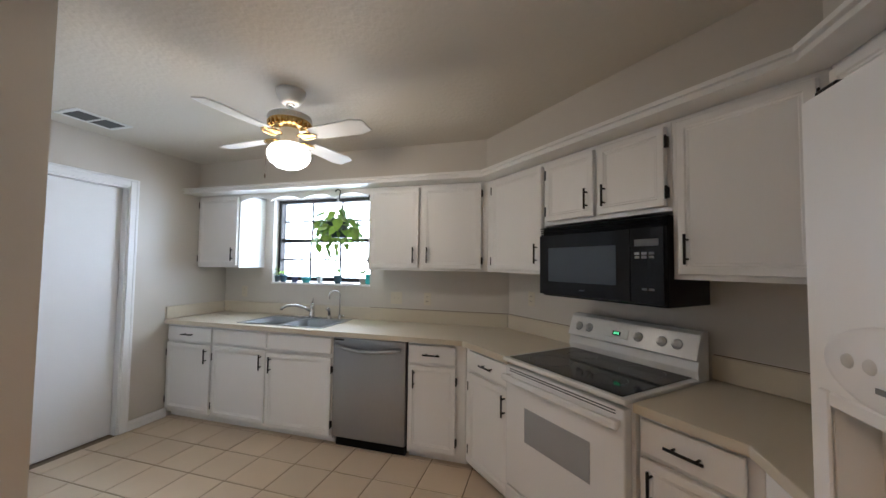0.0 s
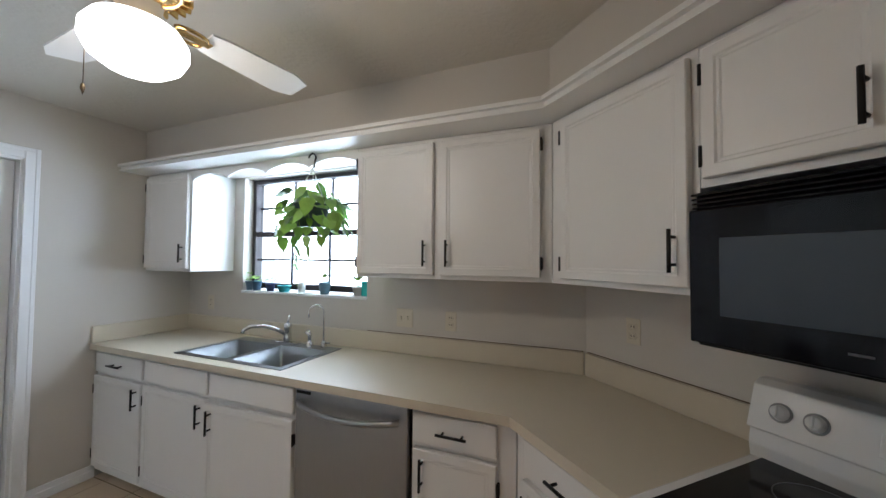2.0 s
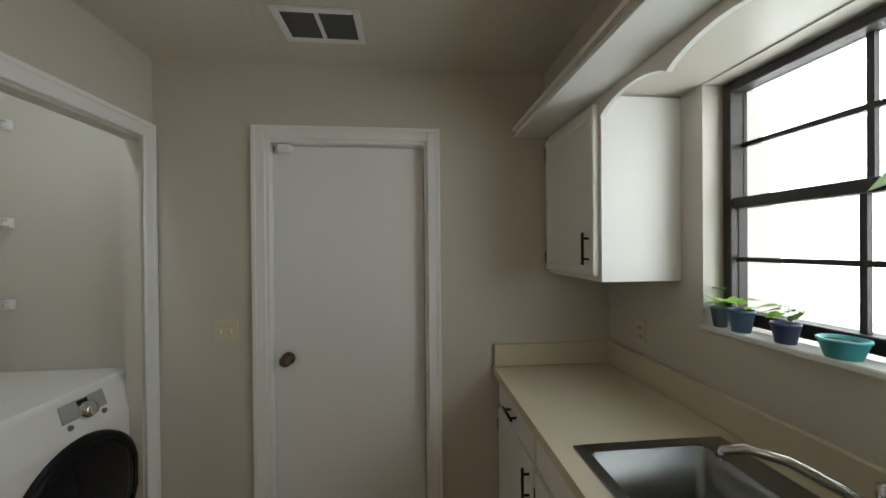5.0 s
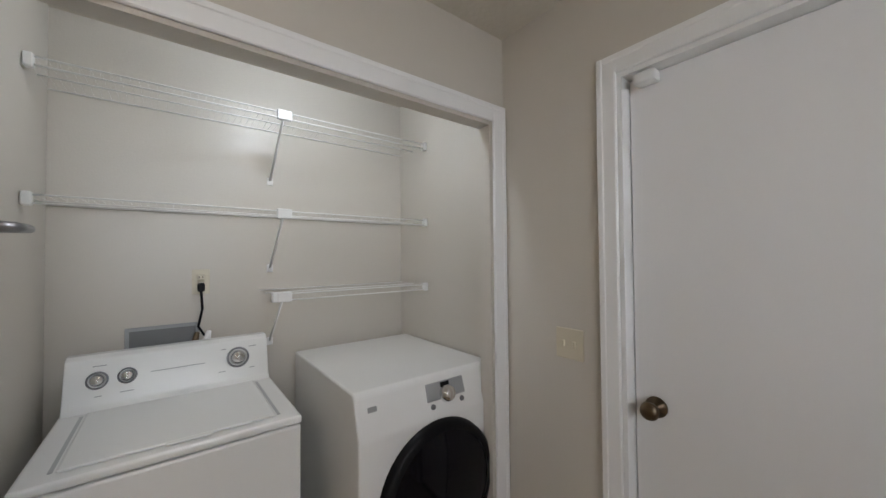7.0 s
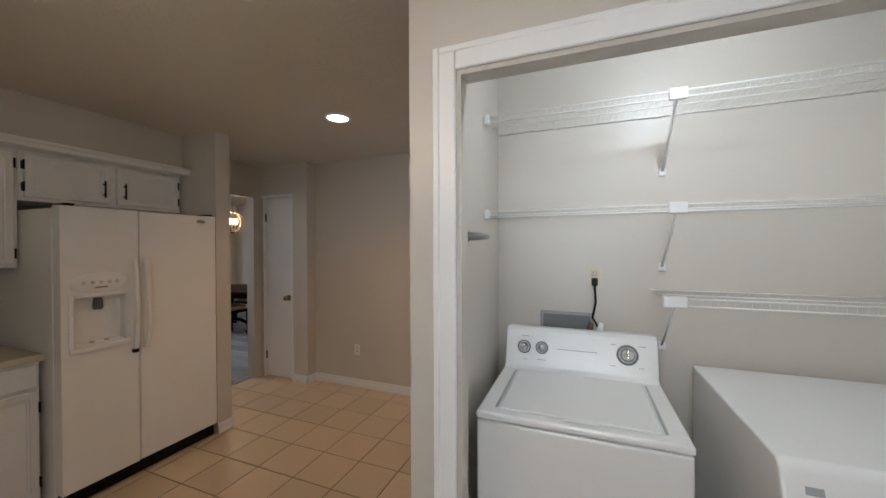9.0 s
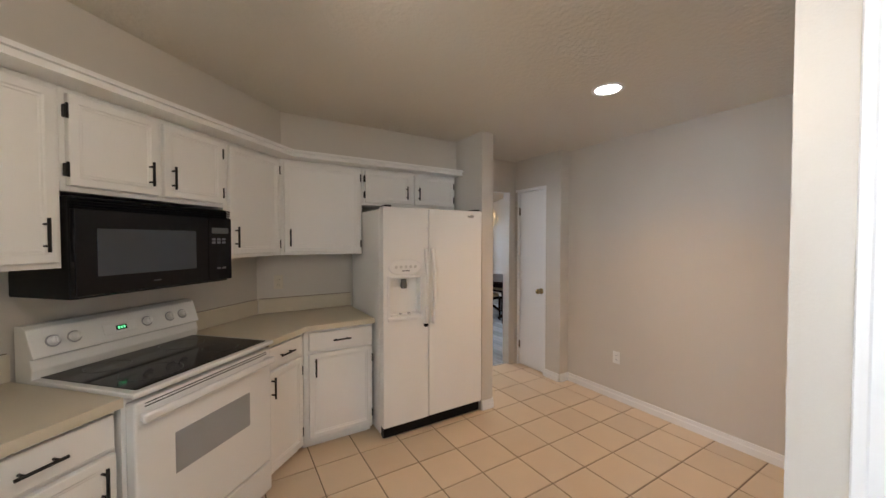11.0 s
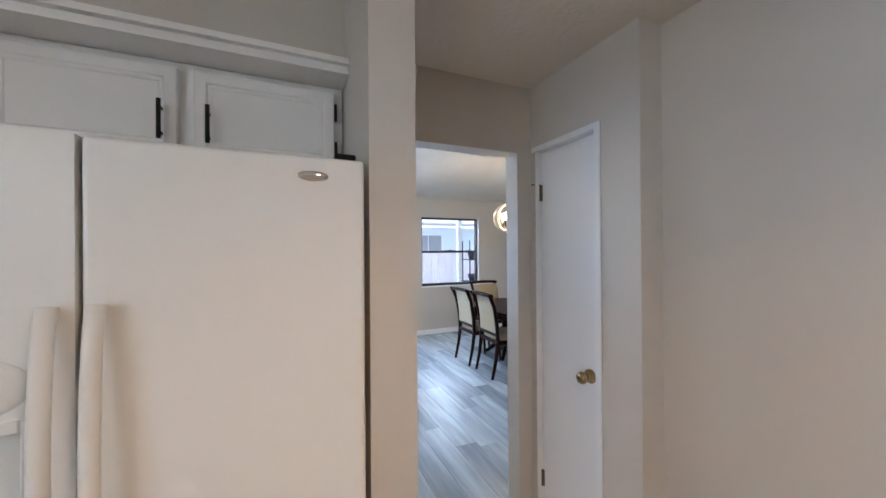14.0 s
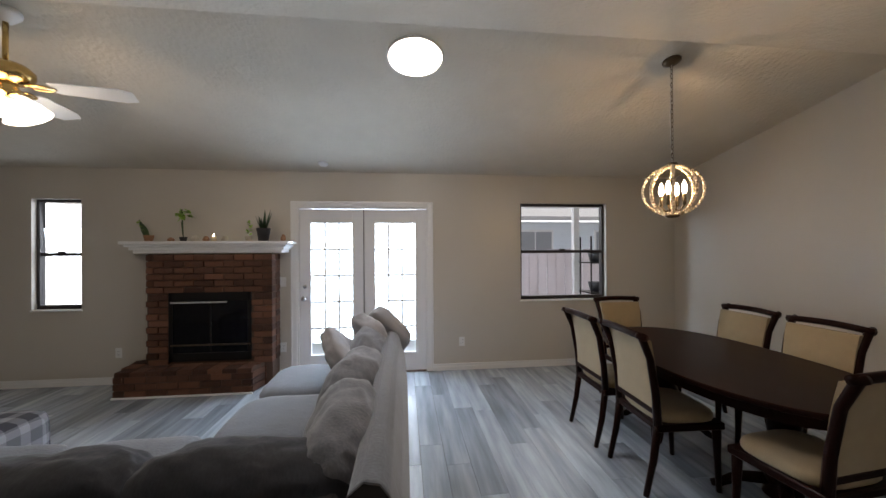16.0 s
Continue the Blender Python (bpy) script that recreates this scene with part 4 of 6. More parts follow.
fn = thing("ceiling_fan", pose(-0.225, 2.68, H), "white ceiling fan with brass trim and a lit globe", "ceiling fan")
Shape().lathe([(0.0, 0), (0.082, 0), (0.081, -0.02), (0.062, -0.062), (0.044, -0.078), (0, -0.078)], 28).done("canopy", WHITEP, fn)
Shape().lathe([(0.024, -0.068), (0.026, -0.078), (0.024, -0.088), (0.010, -0.09)], 20).tube([(0, 0, -0.06), (0, 0, -0.15)], 0.012, 12).done("downrod", CHROME, fn)
s = Shape().lathe([(0.03, -0.135), (0.075, -0.140), (0.118, -0.155), (0.124, -0.175), (0.118, -0.188)], 32)
s.done("motor_housing", WHITEP, fn)
s = Shape().lathe([(0.118, -0.188), (0.121, -0.193), (0.10, -0.216), (0.085, -0.226), (0.05, -0.230)], 32)
for i in range(24):
    s.box(0.088, -0.004, -0.226, 0.122, 0.004, -0.192, 0.002, m=pose(0, 0, 0, 0, 0, i * 15))
s.done("motor_trim", BRASS, fn, "pierced polished brass band")
Shape().lathe([(0.052, -0.228), (0.055, -0.255), (0.050, -0.290), (0.065, -0.312), (0.067, -0.322)], 28).done("light_fitter", IVORY, fn)
g = Shape().lathe([(0.066, -0.318), (0.098, -0.333), (0.117, -0.363), (0.118, -0.392), (0.102, -0.424), (0.068, -0.449), (0.032, -0.461), (0, -0.464)], 32).done("globe", GLOBE, fn, "lit white opal glass globe")
g.visible_shadow = False
for k in range(4):
    fan_blade(fn, 84 + 90 * k, 0.17, 0.53, -0.275)
Shape().tube([(-0.05, -0.035, -0.28), (-0.10, -0.062, -0.32), (-0.105, -0.066, -0.36), (-0.105, -0.066, -0.50)], 0.0012, 5).lathe([(0.004, 0), (0.006, -0.012), (0, -0.03)], 8, m=pose(-0.105, -0.066, -0.50)).done("pull_chain", BRONZE, fn, "thin beaded pull chain")


# ---- small fittings ----
def plate(m, label, kind="outlet", material=IVORY, w=0.070, h=0.115):
    p = thing("wall_outlet" if kind == "outlet" else "light_switch", m, label, kind)
    Shape().box(-w / 2, -0.006, -h / 2, w / 2, -0.0005, h / 2, 0.003, seg=2).done("cover_plate", material, p)
    if kind == "outlet":
        for z in (-0.02, 0.02):
            f = Shape().box(-0.017, -0.0085, z - 0.014, 0.017, -0.0055, z + 0.014, 0.004).done("socket", material, p)
            for x in (-0.007, 0.007):
                Shape().box(x - 0.0015, -0.0092, z - 0.004, x + 0.0015, -0.0082, z + 0.006).done("slot", PLASTK, f)
    else:
        n = 1 if w < 0.1 else 2
        for i in range(n):
            x = (i - (n - 1) / 2) * 0.046
            Shape().box(x - 0.005, -0.016, -0.012, x + 0.005, -0.0055, 0.012, 0.002).done("toggle", material, p)
    return p


plate(SINK @ pose(-0.145, 0, 1.125), "ivory two-gang light switch on the sink wall", "switch", IVORY, 0.115)
plate(SINK @ pose(0.165, 0, 1.125), "ivory outlet plate on the sink wall")
plate(SINK @ pose(-1.93, 0, 1.13), "ivory outlet plate in the sink corner")
plate(DIAG @ pose(0.28, 0, 1.18), "ivory outlet plate beside the range")
plate(FRID @ pose(0.16, 0, 1.155), "ivory outlet plate beside the refrigerator")
plate(WEST @ pose(2.125, 0, 1.13), "ivory two-gang light switch beside the door", "switch", IVORY, 0.115)
plate(pose(1.20, S, 0.40, 0, 0, 180), "white outlet low on the wall", "outlet", WHITEP)
plate(pose(FX, -0.40, 0.36, 0, 0, -90), "white outlet low beside the french doors", "outlet", WHITEP)
plate(pose(FX, 1.78, 0.36, 0, 0, -90), "white outlet low beside the fireplace", "outlet", WHITEP)
plate(pose(FX, 3.60, 0.36, 0, 0, -90), "white outlet low beside the window", "outlet", WHITEP)
plate(pose(FX, 1.78, 1.15, 0, 0, -90), "white light switch beside the french doors", "switch", WHITEP)

# ceiling vent
cv = thing("ceiling_vent", pose(-1.87, 2.67, H, 180, 0, 0), "white ceiling air vent with dark slots", "vent")
s = Shape().box(-0.115, -0.17, 0.0005, 0.115, -0.14, 0.010, 0.004).box(-0.115, 0.14, 0.0005, 0.115, 0.17, 0.010, 0.004)
s.box(-0.115, -0.14, 0.0005, -0.085, 0.14, 0.010, 0.004).box(0.085, -0.14, 0.0005, 0.115, 0.14, 0.010, 0.004)
s.done("frame", WHITEP, cv)
Shape().box(-0.085, -0.14, 0.0006, 0.085, 0.14, 0.0012).done("backing", PLASTK, cv)
for i in range(7):
    Shape().box(-0.006, -0.138, -0.001, 0.006, 0.138, 0.0005, m=pose(-0.072 + 0.024 * i, 0, 0.006, 0, 35, 0)).done("slat", mat("vent_slat_grey", (0.10, 0.10, 0.10), 0.5) if i == 0 else MATS["vent_slat_grey"], cv)
Shape().box(-0.085, -0.008, 0.002, 0.085, 0.008, 0.010).done("divider", WHITEP, cv)

# recessed light
cl = thing("recessed_light", pose(0.60, 0.715, H, 180, 0, 0), "round recessed ceiling light, switched on", "ceiling light")
Shape().lathe([(0.075, 0.0005), (0.098, 0.0005), (0.096, 0.006), (0.080, 0.010), (0.075, 0.004)], 32).done("trim_ring", WHITEP, cl)
Shape().lathe([(0, 0.003), (0.074, 0.003), (0.074, 0.001)], 32).done("lens", LED, cl, "glowing frosted lens")


# ---- plants at the sink window ----
def leaf_shape(size, seed=0):
    """One heart-shaped leaf lying along +x, slightly folded."""
    t = bmesh.new()
    out = [(0, 0), (0.05, 0.24), (0.28, 0.36), (0.62, 0.26), (1.0, 0.0)]
    mid = [t.verts.new((x * size, 0, -0.05 * size + 0.18 * size * x * (1 - x))) for x, _ in out]
    for sgn in (1, -1):
        edge = [t.verts.new((x * size, sgn * y * size, 0.06 * size - 0.25 * size * x * x)) if 0 < i < len(out) - 1 else None for i, (x, y) in enumerate(out)]
        for i in range(len(out) - 1):
            a, b, c, e = mid[i], mid[i + 1], edge[i + 1], edge[i]
            vs = [v for v in (a, b, c, e) if v is not None]
            t.faces.new(vs if sgn > 0 else vs[::-1])
    return t


LEAVES = []
for k in range(4):
    s = Shape()
    s._take(leaf_shape(0.085 + 0.012 * k), None, True)
    d = bpy.data.meshes.new("leaf")
    s.bm.to_mesh(d)
    s.bm.free()
    d.materials.append(LEAF)
    LEAVES.append(d)
rnd = random.Random(5)


def leaf_at(parent, p, ang, tilt, k, scale=1.0):
    ob = new("leaf", LEAVES[k % 4])
    ob.parent = parent
    ob.matrix_basis = pose(*p, 0, tilt, ang) @ Matrix.Scale(scale, 4)
    return ob


hp = thing("hanging_plant", pose(-0.565, 3.725, 1.735), "trailing green pothos in a hanging pot at the window", "plant")
Shape().lathe([(0, -0.06), (0.075, -0.06), (0.10, 0.06), (0.106, 0.065), (0.100, 0.07), (0.09, 0.05), (0, 0.045)], 24).done("pot", mat("dark_green_pot", (0.02, 0.05, 0.04), 0.5), hp)
for a in (0, 120, 240):
    Shape().tube([(0.10 * math.cos(radians(a)), 0.10 * math.sin(radians(a)), 0.06), (0, 0, 0.288)], 0.0025, 5).done("hanger", WHITEP, hp)
for i in range(95):
    a, rr = rnd.uniform(0, 360), rnd.uniform(0.03, 0.215)
    z = 0.17 - rr * 0.95 + rnd.uniform(-0.05, 0.09)
    leaf_at(hp, (rr * math.cos(radians(a)), rr * math.sin(radians(a)) * 0.8, z), a + rnd.uniform(-40, 40), rnd.uniform(10, 70), i, rnd.uniform(0.8, 1.25))
for x, L in ((-0.02, 0.42), (0.05, 0.30), (-0.14, 0.20), (0.15, 0.20)):
    Shape().tube([(x + 0.02 * math.sin(7 * t), -0.09, 0.02 - L * t) for t in [i / 10 for i in range(11)]], 0.002, 5).done("vine", LEAF, hp)
    for j in range(int(L / 0.065)):
        leaf_at(hp, (x + rnd.uniform(-0.02, 0.02), -0.09, -0.02 - 0.05 * j), rnd.uniform(0, 360), rnd.uniform(50, 85), j, rnd.uniform(0.6, 0.9))
hk = thing("plant_hook", pose(-0.555, 3.725, 2.02), "black iron hook holding the hanging plant", "hook")
pts = [(0.004, 0, 0), (0.006, 0, 0.035)] + [(-0.012 + 0.026 * math.cos(a), 0, 0.058 + 0.026 * math.sin(a)) for a in [radians(-35 + 30 * i) for i in range(8)]]
Shape().tube(pts, 0.0052, 8).tube([(-0.012, 0, 0.084), (-0.012, 0, 0.092)], 0.004, 8).done("hook_rod", BLACKM, hk)


def sill_pot(x, r, h, colour, label, leaves=0, name="flower_pot", lh=0.08):
    p = thing(name, pose(x, N + 0.025, 1.242), label, "pot", "pots on the sill")
    key = "pot_%02d%02d%02d" % tuple(int(99 * c) for c in colour)
    m = MATS.get(key) or mat(key, colour, 0.4, var=0.15, scale=20)
    Shape().lathe([(0, 0), (r * 0.72, 0), (r, h * 0.85), (r * 1.06, h * 0.86), (r * 1.06, h), (r * 0.92, h), (r * 0.88, h * 0.8), (0, h * 0.78)], 20).done("pot", m, p)
    Shape().lathe([(0, h * 0.86), (r * 0.9, h * 0.84)], 16).done("soil", SOIL, p)
    for i in range(leaves):
        a = 360 * i / leaves + rnd.uniform(-20, 20)
        leaf_at(p, (0.01 * math.cos(radians(a)), 0.01 * math.sin(radians(a)), h + rnd.uniform(0, lh)), a, rnd.uniform(-50, 20), i, rnd.uniform(0.4, 0.7))
    return p


sill_pot(-1.535, 0.028, 0.07, (0.10, 0.16, 0.20), "small slate-blue pot with a seedling", 6)
sill_pot(-1.455, 0.036, 0.075, (0.05, 0.12, 0.20), "dark blue pot on the sill", 5, lh=0.04)
sill_pot(-1.315, 0.034, 0.06, (0.04, 0.06, 0.16), "small navy pot with a leafy sprig", 9, lh=0.06)
sill_pot(-1.175, 0.048, 0.05, (0.05, 0.42, 0.46), "shallow turquoise bowl on the sill", 0)
sill_pot(-0.80, 0.042, 0.085, (0.10, 0.20, 0.24), "blue-grey pot with a tall seedling", 6, lh=0.14)
sill_pot(-0.52, 0.036, 0.06, (0.65, 0.62, 0.58), "small white pot with a green sprig", 8, lh=0.05)
gj = thing("glass_jar", pose(-1.01, N + 0.025, 1.242), "small clear glass jar holding a plant cutting", "jar")
Shape().lathe([(0, 0.002), (0.026, 0.002), (0.028, 0.07), (0.025, 0.075)], 18).done("jar", mat("jar_glass", (0.7, 0.75, 0.75), 0.15), gj)
Shape().tube([(0, 0, 0.02), (0.005, 0, 0.12), (0.0, 0.0, 0.19)], 0.002, 5).done("stem", LEAF, gj)
for j in range(7):
    leaf_at(gj, (0, 0, 0.09 + 0.02 * j), 137 * j, -20, j, 0.4)
tb = thing("turquoise_box", pose(-0.455, N + 0.03, 1.242), "small bright turquoise tin on the sill", "tin")
Shape().box(-0.03, -0.02, 0, 0.03, 0.02, 0.10, 0.004).done("tin", mat("turquoise_paint", (0.05, 0.5, 0.52), 0.35), tb)

# ---- laundry machines and shelves ----
wa = thing("washing_machine", SOUTH @ pose(0.692, 0, 0), "white top-load washing machine with a dial panel", "washing machine")
w = 0.682
fy, bk = 0.22, 0.86
Shape().box(0, fy, 0.02, w, bk, 0.872, 0.008, seg=2).done("cabinet", ENAMEL, wa)
Shape().box(-0.002, fy - 0.006, 0.878, w + 0.002, bk, 0.905, 0.008, seg=2).done("top_deck", ENAMEL, wa)
s = Shape().box(0.075, fy + 0.035, 0.9055, w - 0.075, bk - 0.16, 0.914, 0.006, seg=2)
s.box(0.30, fy + 0.022, 0.906, 0.42, fy + 0.05, 0.913, 0.004)
s.done("lid", ENAMEL, wa)
for x in (0.058, w - 0.068):
    Shape().box(x, fy + 0.05, 0.9045, x + 0.010, bk - 0.17, 0.9062).done("lid_seam", GREYP, wa)
prof = [(bk - 0.015, 0.905), (bk - 0.150, 0.905), (bk - 0.135, 0.925), (bk - 0.085, 1.085), (bk - 0.06, 1.098), (bk - 0.015, 1.098)]
s = Shape().prism(prof, 0.004, w - 0.004, 0.005, m=Matrix(((0, 0, 1, 0), (1, 0, 0, 0), (0, 1, 0, 0), (0, 0, 0, 1))))
cp = s.done("control_console", ENAMEL, wa)
wy = lambda z: bk - 0.136 + (z - 0.925) * 0.3125
for x, z, r in ((0.095, 1.01, 0.026), (0.18, 1.012, 0.024), (0.555, 1.015, 0.036)):
    Shape().lathe([(r * 1.25, 0), (r * 1.25, 0.002), (r, 0.003)], 24, m=pose(x, wy(z) - 0.001, z, 73, 0, 0)).done("dial_ring", LGREY, cp)
    dial(cp, x, wy(z) - 0.002, z, r * 0.8, 0.03, CHROME, 73, "dial", "chrome faced dial")
for x0, x1, z in ((0.08, 0.12, 1.06), (0.09, 0.11, 0.955), (0.16, 0.20, 0.957), (0.25, 0.43, 1.012), (0.49, 0.51, 1.055), (0.60, 0.63, 1.055), (0.48, 0.505, 0.965), (0.60, 0.62, 0.965)):
    Shape().box(x0, -0.001, -0.0015, x1, 0.001, 0.0015, m=pose(0, wy(z) - 0.001, z, -17, 0, 0)).done("print_line", GREYP, cp)
for x in (0.05, w - 0.05):
    for y in (fy + 0.05, bk - 0.06):
        Shape().lathe([(0.016, 0), (0.02, 0.003), (0.02, 0.02)], 10, m=pose(x, y, 0)).done("foot", PLASTK, wa)

dr = thing("dryer", SOUTH @ pose(1.518, 0, 0), "white front-load dryer with a round black door", "dryer")
w = 0.677
fy, bk, h = 0.055, 0.845, 0.975
s = Shape()
prof = [(fy, 0.02), (fy, h - 0.16), (fy + 0.042, h - 0.016), (fy + 0.056, h), (bk, h), (bk, 0.02)]
s.prism(prof, 0, w, 0.008, m=Matrix(((0, 0, 1, 0), (1, 0, 0, 0), (0, 1, 0, 0), (0, 0, 0, 1))))
s.done("cabinet", ENAMEL, dr)
py = lambda z: fy + (z - (h - 0.16)) * 0.045 / 0.14
pm = pose(0, py(h - 0.066) - 0.001, h - 0.066, -17.8, 0, 0)
pn = Shape().box(0.30, -0.004, -0.035, 0.50, 0.003, 0.038, 0.004, m=pm).done("control_panel", GREYP, dr, "grey control panel")
Shape().box(0.375, -0.0055, 0.012, 0.42, -0.0035, 0.030, m=pm).done("display", PLASTK, pn)
Shape().lathe([(0.036, 0), (0.034, 0.012), (0.026, 0.03), (0, 0.032)], 24, m=pose(0.40, py(h - 0.082) - 0.004, h - 0.082, 73, 0, 0)).done("program_dial", CHROME, pn, "chrome program dial")
for x in (0.325, 0.475):
    Shape().lathe([(0.011, 0), (0.010, 0.006), (0, 0.007)], 14, m=pose(x, py(h - 0.118) - 0.001, h - 0.118, 75, 0, 0)).done("button", LGREY, dr)
Shape().box(0.045, -0.003, -0.015, 0.085, 0.0, 0.018, 0.002, m=pose(0, py(h - 0.06), h - 0.06, -17.8, 0, 0)).done("sticker", GREYP, dr)
dd = Shape().lathe([(0.275, 0), (0.272, 0.022), (0.255, 0.034), (0.235, 0.034)], 48, m=pose(0.345, fy - 0.001, 0.535, 90, 0, 0)).done("door", PLASTK, dr, "black round porthole door")
Shape().lathe([(0.236, 0.030), (0.15, 0.046), (0.06, 0.052), (0, 0.053)], 48, m=pose(0.345, fy - 0.001, 0.535, 90, 0, 0)).done("door_glass", GLASSK, dd)
for x in (0.05, w - 0.05):
    for y in (fy + 0.06, bk - 0.06):
        Shape().lathe([(0.016, 0), (0.02, 0.003), (0.02, 0.02)], 10, m=pose(x, y, 0)).done("foot", PLASTK, dr)

WIRE = mat("white_coated_wire", (0.80, 0.80, 0.78), 0.35, var=0.03)
BACK = LY - LB


def wire_shelf(x0, x1, z, mid, label, lip=True):
    """A ventilated wire shelf on the alcove's back wall, from x0 to x1 in the alcove's frame."""
    t = thing("wire_shelf", SOUTH @ pose(0, BACK, z), label, "shelf", "wire shelves")
    dp = 0.30
    for nm, y, zz, r in (("back_rod", -0.006, 0.0, 0.0032), ("front_rod", -dp, 0.0, 0.0036), ("lip_rod", -dp - 0.004, -0.028, 0.0036), ("middle_rod", -dp * 0.5, -0.004, 0.003)):
        Shape().tube([(x0, y, zz), (x1, y, zz)], r, 6).done(nm, WIRE, t)
    s = Shape()
    n = int((x1 - x0) / 0.0254)
    for i in range(n + 1):
        x = x0 + (x1 - x0) * i / n
        s.box(x - 0.0003, -dp, 0.0025, x + 0.0003, -0.004, 0.0031)
        s.box(x - 0.0003, -dp - 0.0036, -0.028, x + 0.0003, -dp - 0.0030, 0.003)
    tagged(s.done("cross_wire_mesh", WIRE, t), kind="stuff")
    Shape().box(mid - 0.032, -dp - 0.014, -0.036, mid + 0.032, -dp + 0.004, 0.010, 0.004).done("joining_clip", WHITEP, t)
    s = Shape().tube([(mid, -dp + 0.01, -0.012), (mid, -0.008, -0.26)], 0.006, 8)
    s.box(mid - 0.015, -0.010, -0.285, mid + 0.015, -0.001, -0.245, 0.003)
    s.done("support_brace", WHITEP, t, "diagonal white support brace")
    for x in (x0, x1):
        a, b = (x - 0.001, x + 0.024) if x == x0 else (x - 0.024, x + 0.001)
        Shape().box(a, -dp - 0.012, -0.036, b, -dp + 0.018, 0.010, 0.004).done("end_bracket", WHITEP, t)
    return t


XL, XR = 0.623, 2.197
wire_shelf(XL, XR, 2.125, 1.41, "white wire shelf high in the laundry alcove")
wire_shelf(XL, XR, 1.675, 1.41, "white wire shelf at mid height in the alcove")
wire_shelf(1.36, XR, 1.30, 1.41, "short white wire shelf above the dryer")

lo = plate(SOUTH @ pose(1.115, BACK, 1.355), "ivory outlet with a black plug behind the washer", "outlet", IVORY)
pc = thing("power_cord", SOUTH @ pose(1.115, BACK, 1.33), "black plug and cord hanging from the outlet", "cord")
Shape().box(-0.014, -0.04, -0.02, 0.014, -0.010, 0.02, 0.005).done("plug", PLASTK, pc)
Shape().tube([(0, -0.025, -0.02), (0.005, -0.025, -0.10), (-0.01, -0.02, -0.18), (0.02, -0.02, -0.235), (0.01, -0.03, -0.42)], 0.006, 6).done("cable", PLASTK, pc)
wb = thing("washer_box", SOUTH @ pose(0.98, BACK, 1.085), "recessed grey washer supply box with valves", "supply box")
s = Shape().box(-0.13, -0.010, -0.06, 0.13, -0.001, 0.085, 0.003)
s.done("face", GREYP, wb)
# flat plate, no hollow: the recess's shade is in its darker grey
Shape().box(-0.115, -0.0125, -0.05, 0.115, -0.0102, 0.07).done("recess", mat("painted_recess_shade", (0.16, 0.165, 0.17), 0.5), wb)
for x in (0.10, 0.145):
    Shape().tube([(x, -0.02, -0.03), (x + 0.01, -0.045, 0.0), (x + 0.02, -0.05, 0.045)], [0.012, 0.016, 0.010], 8).done("valve", BRONZE if x < 0.12 else WHITEP, wb)
hh = thing("closet_rod_bracket", pose(LX - 0.0905, 1.50, 1.55, 0, 0, 90), "chrome rod bracket on the alcove side wall", "bracket")
Shape().lathe([(0.036, 0), (0.034, 0.010), (0.020, 0.016)], 20, m=pose(0, 0, 0, 90, 0, 180) @ pose(0, 0, 0)).done("flange", STEEL, hh)
Shape().tube([(0, 0.008, 0), (-0.03, 0.055, 0.0), (-0.13, 0.06, 0.002)], [0.018, 0.015, 0.012], 10).done("arm", STEEL, hh)

# ---- closet door ----
cd = thing("door_2", pose(1.992, -0.265, 0.008), "narrow white flush closet door with a brass knob", "door", "", "structure")
Shape().box(0.0, -0.035, 0, 0.407, 0, 2.065, 0.002).done("leaf", DOORP, cd)
m = pose(0.060, 0, 0.92, 0, 0, 180)
knob(cd, 0, 0, 0, mat("worn_brass", (0.40, 0.29, 0.13), 0.25, metal=1.0, var=0.2)).matrix_basis = m
for z in (0.24, 1.84):
    s = Shape().box(0.395, -0.001, z - 0.045, 0.410, 0.004, z + 0.045, 0.001).tube([(0.408, 0.006, z - 0.046), (0.408, 0.006, z + 0.046)], 0.006, 8)
    if z > 1:
        s.tube([(0.408, 0.008, z + 0.046), (0.43, 0.05, z + 0.048)], 0.004, 6)
    s.done("hinge", BRONZE, cd, "worn brass butt hinge")
Shape().box(-0.036, -0.05, -0.006, 0.43, -0.0355, 2.085).done("backing", PLASTK, cd)
s = Shape().box(1.955, -0.30, 0, 1.9900, -0.2295, 2.086).box(2.4, -0.30, 0, 2.4055, -0.2295, 2.086).box(1.99, -0.30, 2.077, 2.4, -0.2295, 2.086)
s.box(1.953, -0.2295, 0, 1.986, -0.222, 2.105, 0.002).box(1.986, -0.2295, 2.078, 2.43, -0.222, 2.105, 0.002)
tagged(s.done("door_2_frame", TRIM), "thin white casing round the closet door", "door frame", "", "structure")

# small ceiling bulb inside the alcove, behind the opening's head
cb = thing("closet_bulb", pose(-1.45, 1.62, H), "bare bulb in a white ceiling socket, switched on", "ceiling light")
Shape().lathe([(0, -0.0005), (0.05, -0.0005), (0.048, -0.015), (0.026, -0.03), (0.024, -0.055), (0, -0.055)], 24).done("socket", WHITEP, cb)
b = Shape().lathe([(0.014, -0.055), (0.018, -0.075), (0.030, -0.10), (0.033, -0.122), (0.024, -0.146), (0, -0.154)], 20).done("bulb", GLOBE, cb, "lit frosted bulb")
b.visible_shadow = False

# ---- living room: doors and windows ----
EAST = pose(FX, 0, 0, 0, 0, -90)          # local x runs towards -y, local y out of the room
casing("french_door_frame", EAST @ pose(-DY1, 0, 0), DY1 - DY0, DZ, 0.07, label="white casing round the french doors", inner=0.10)


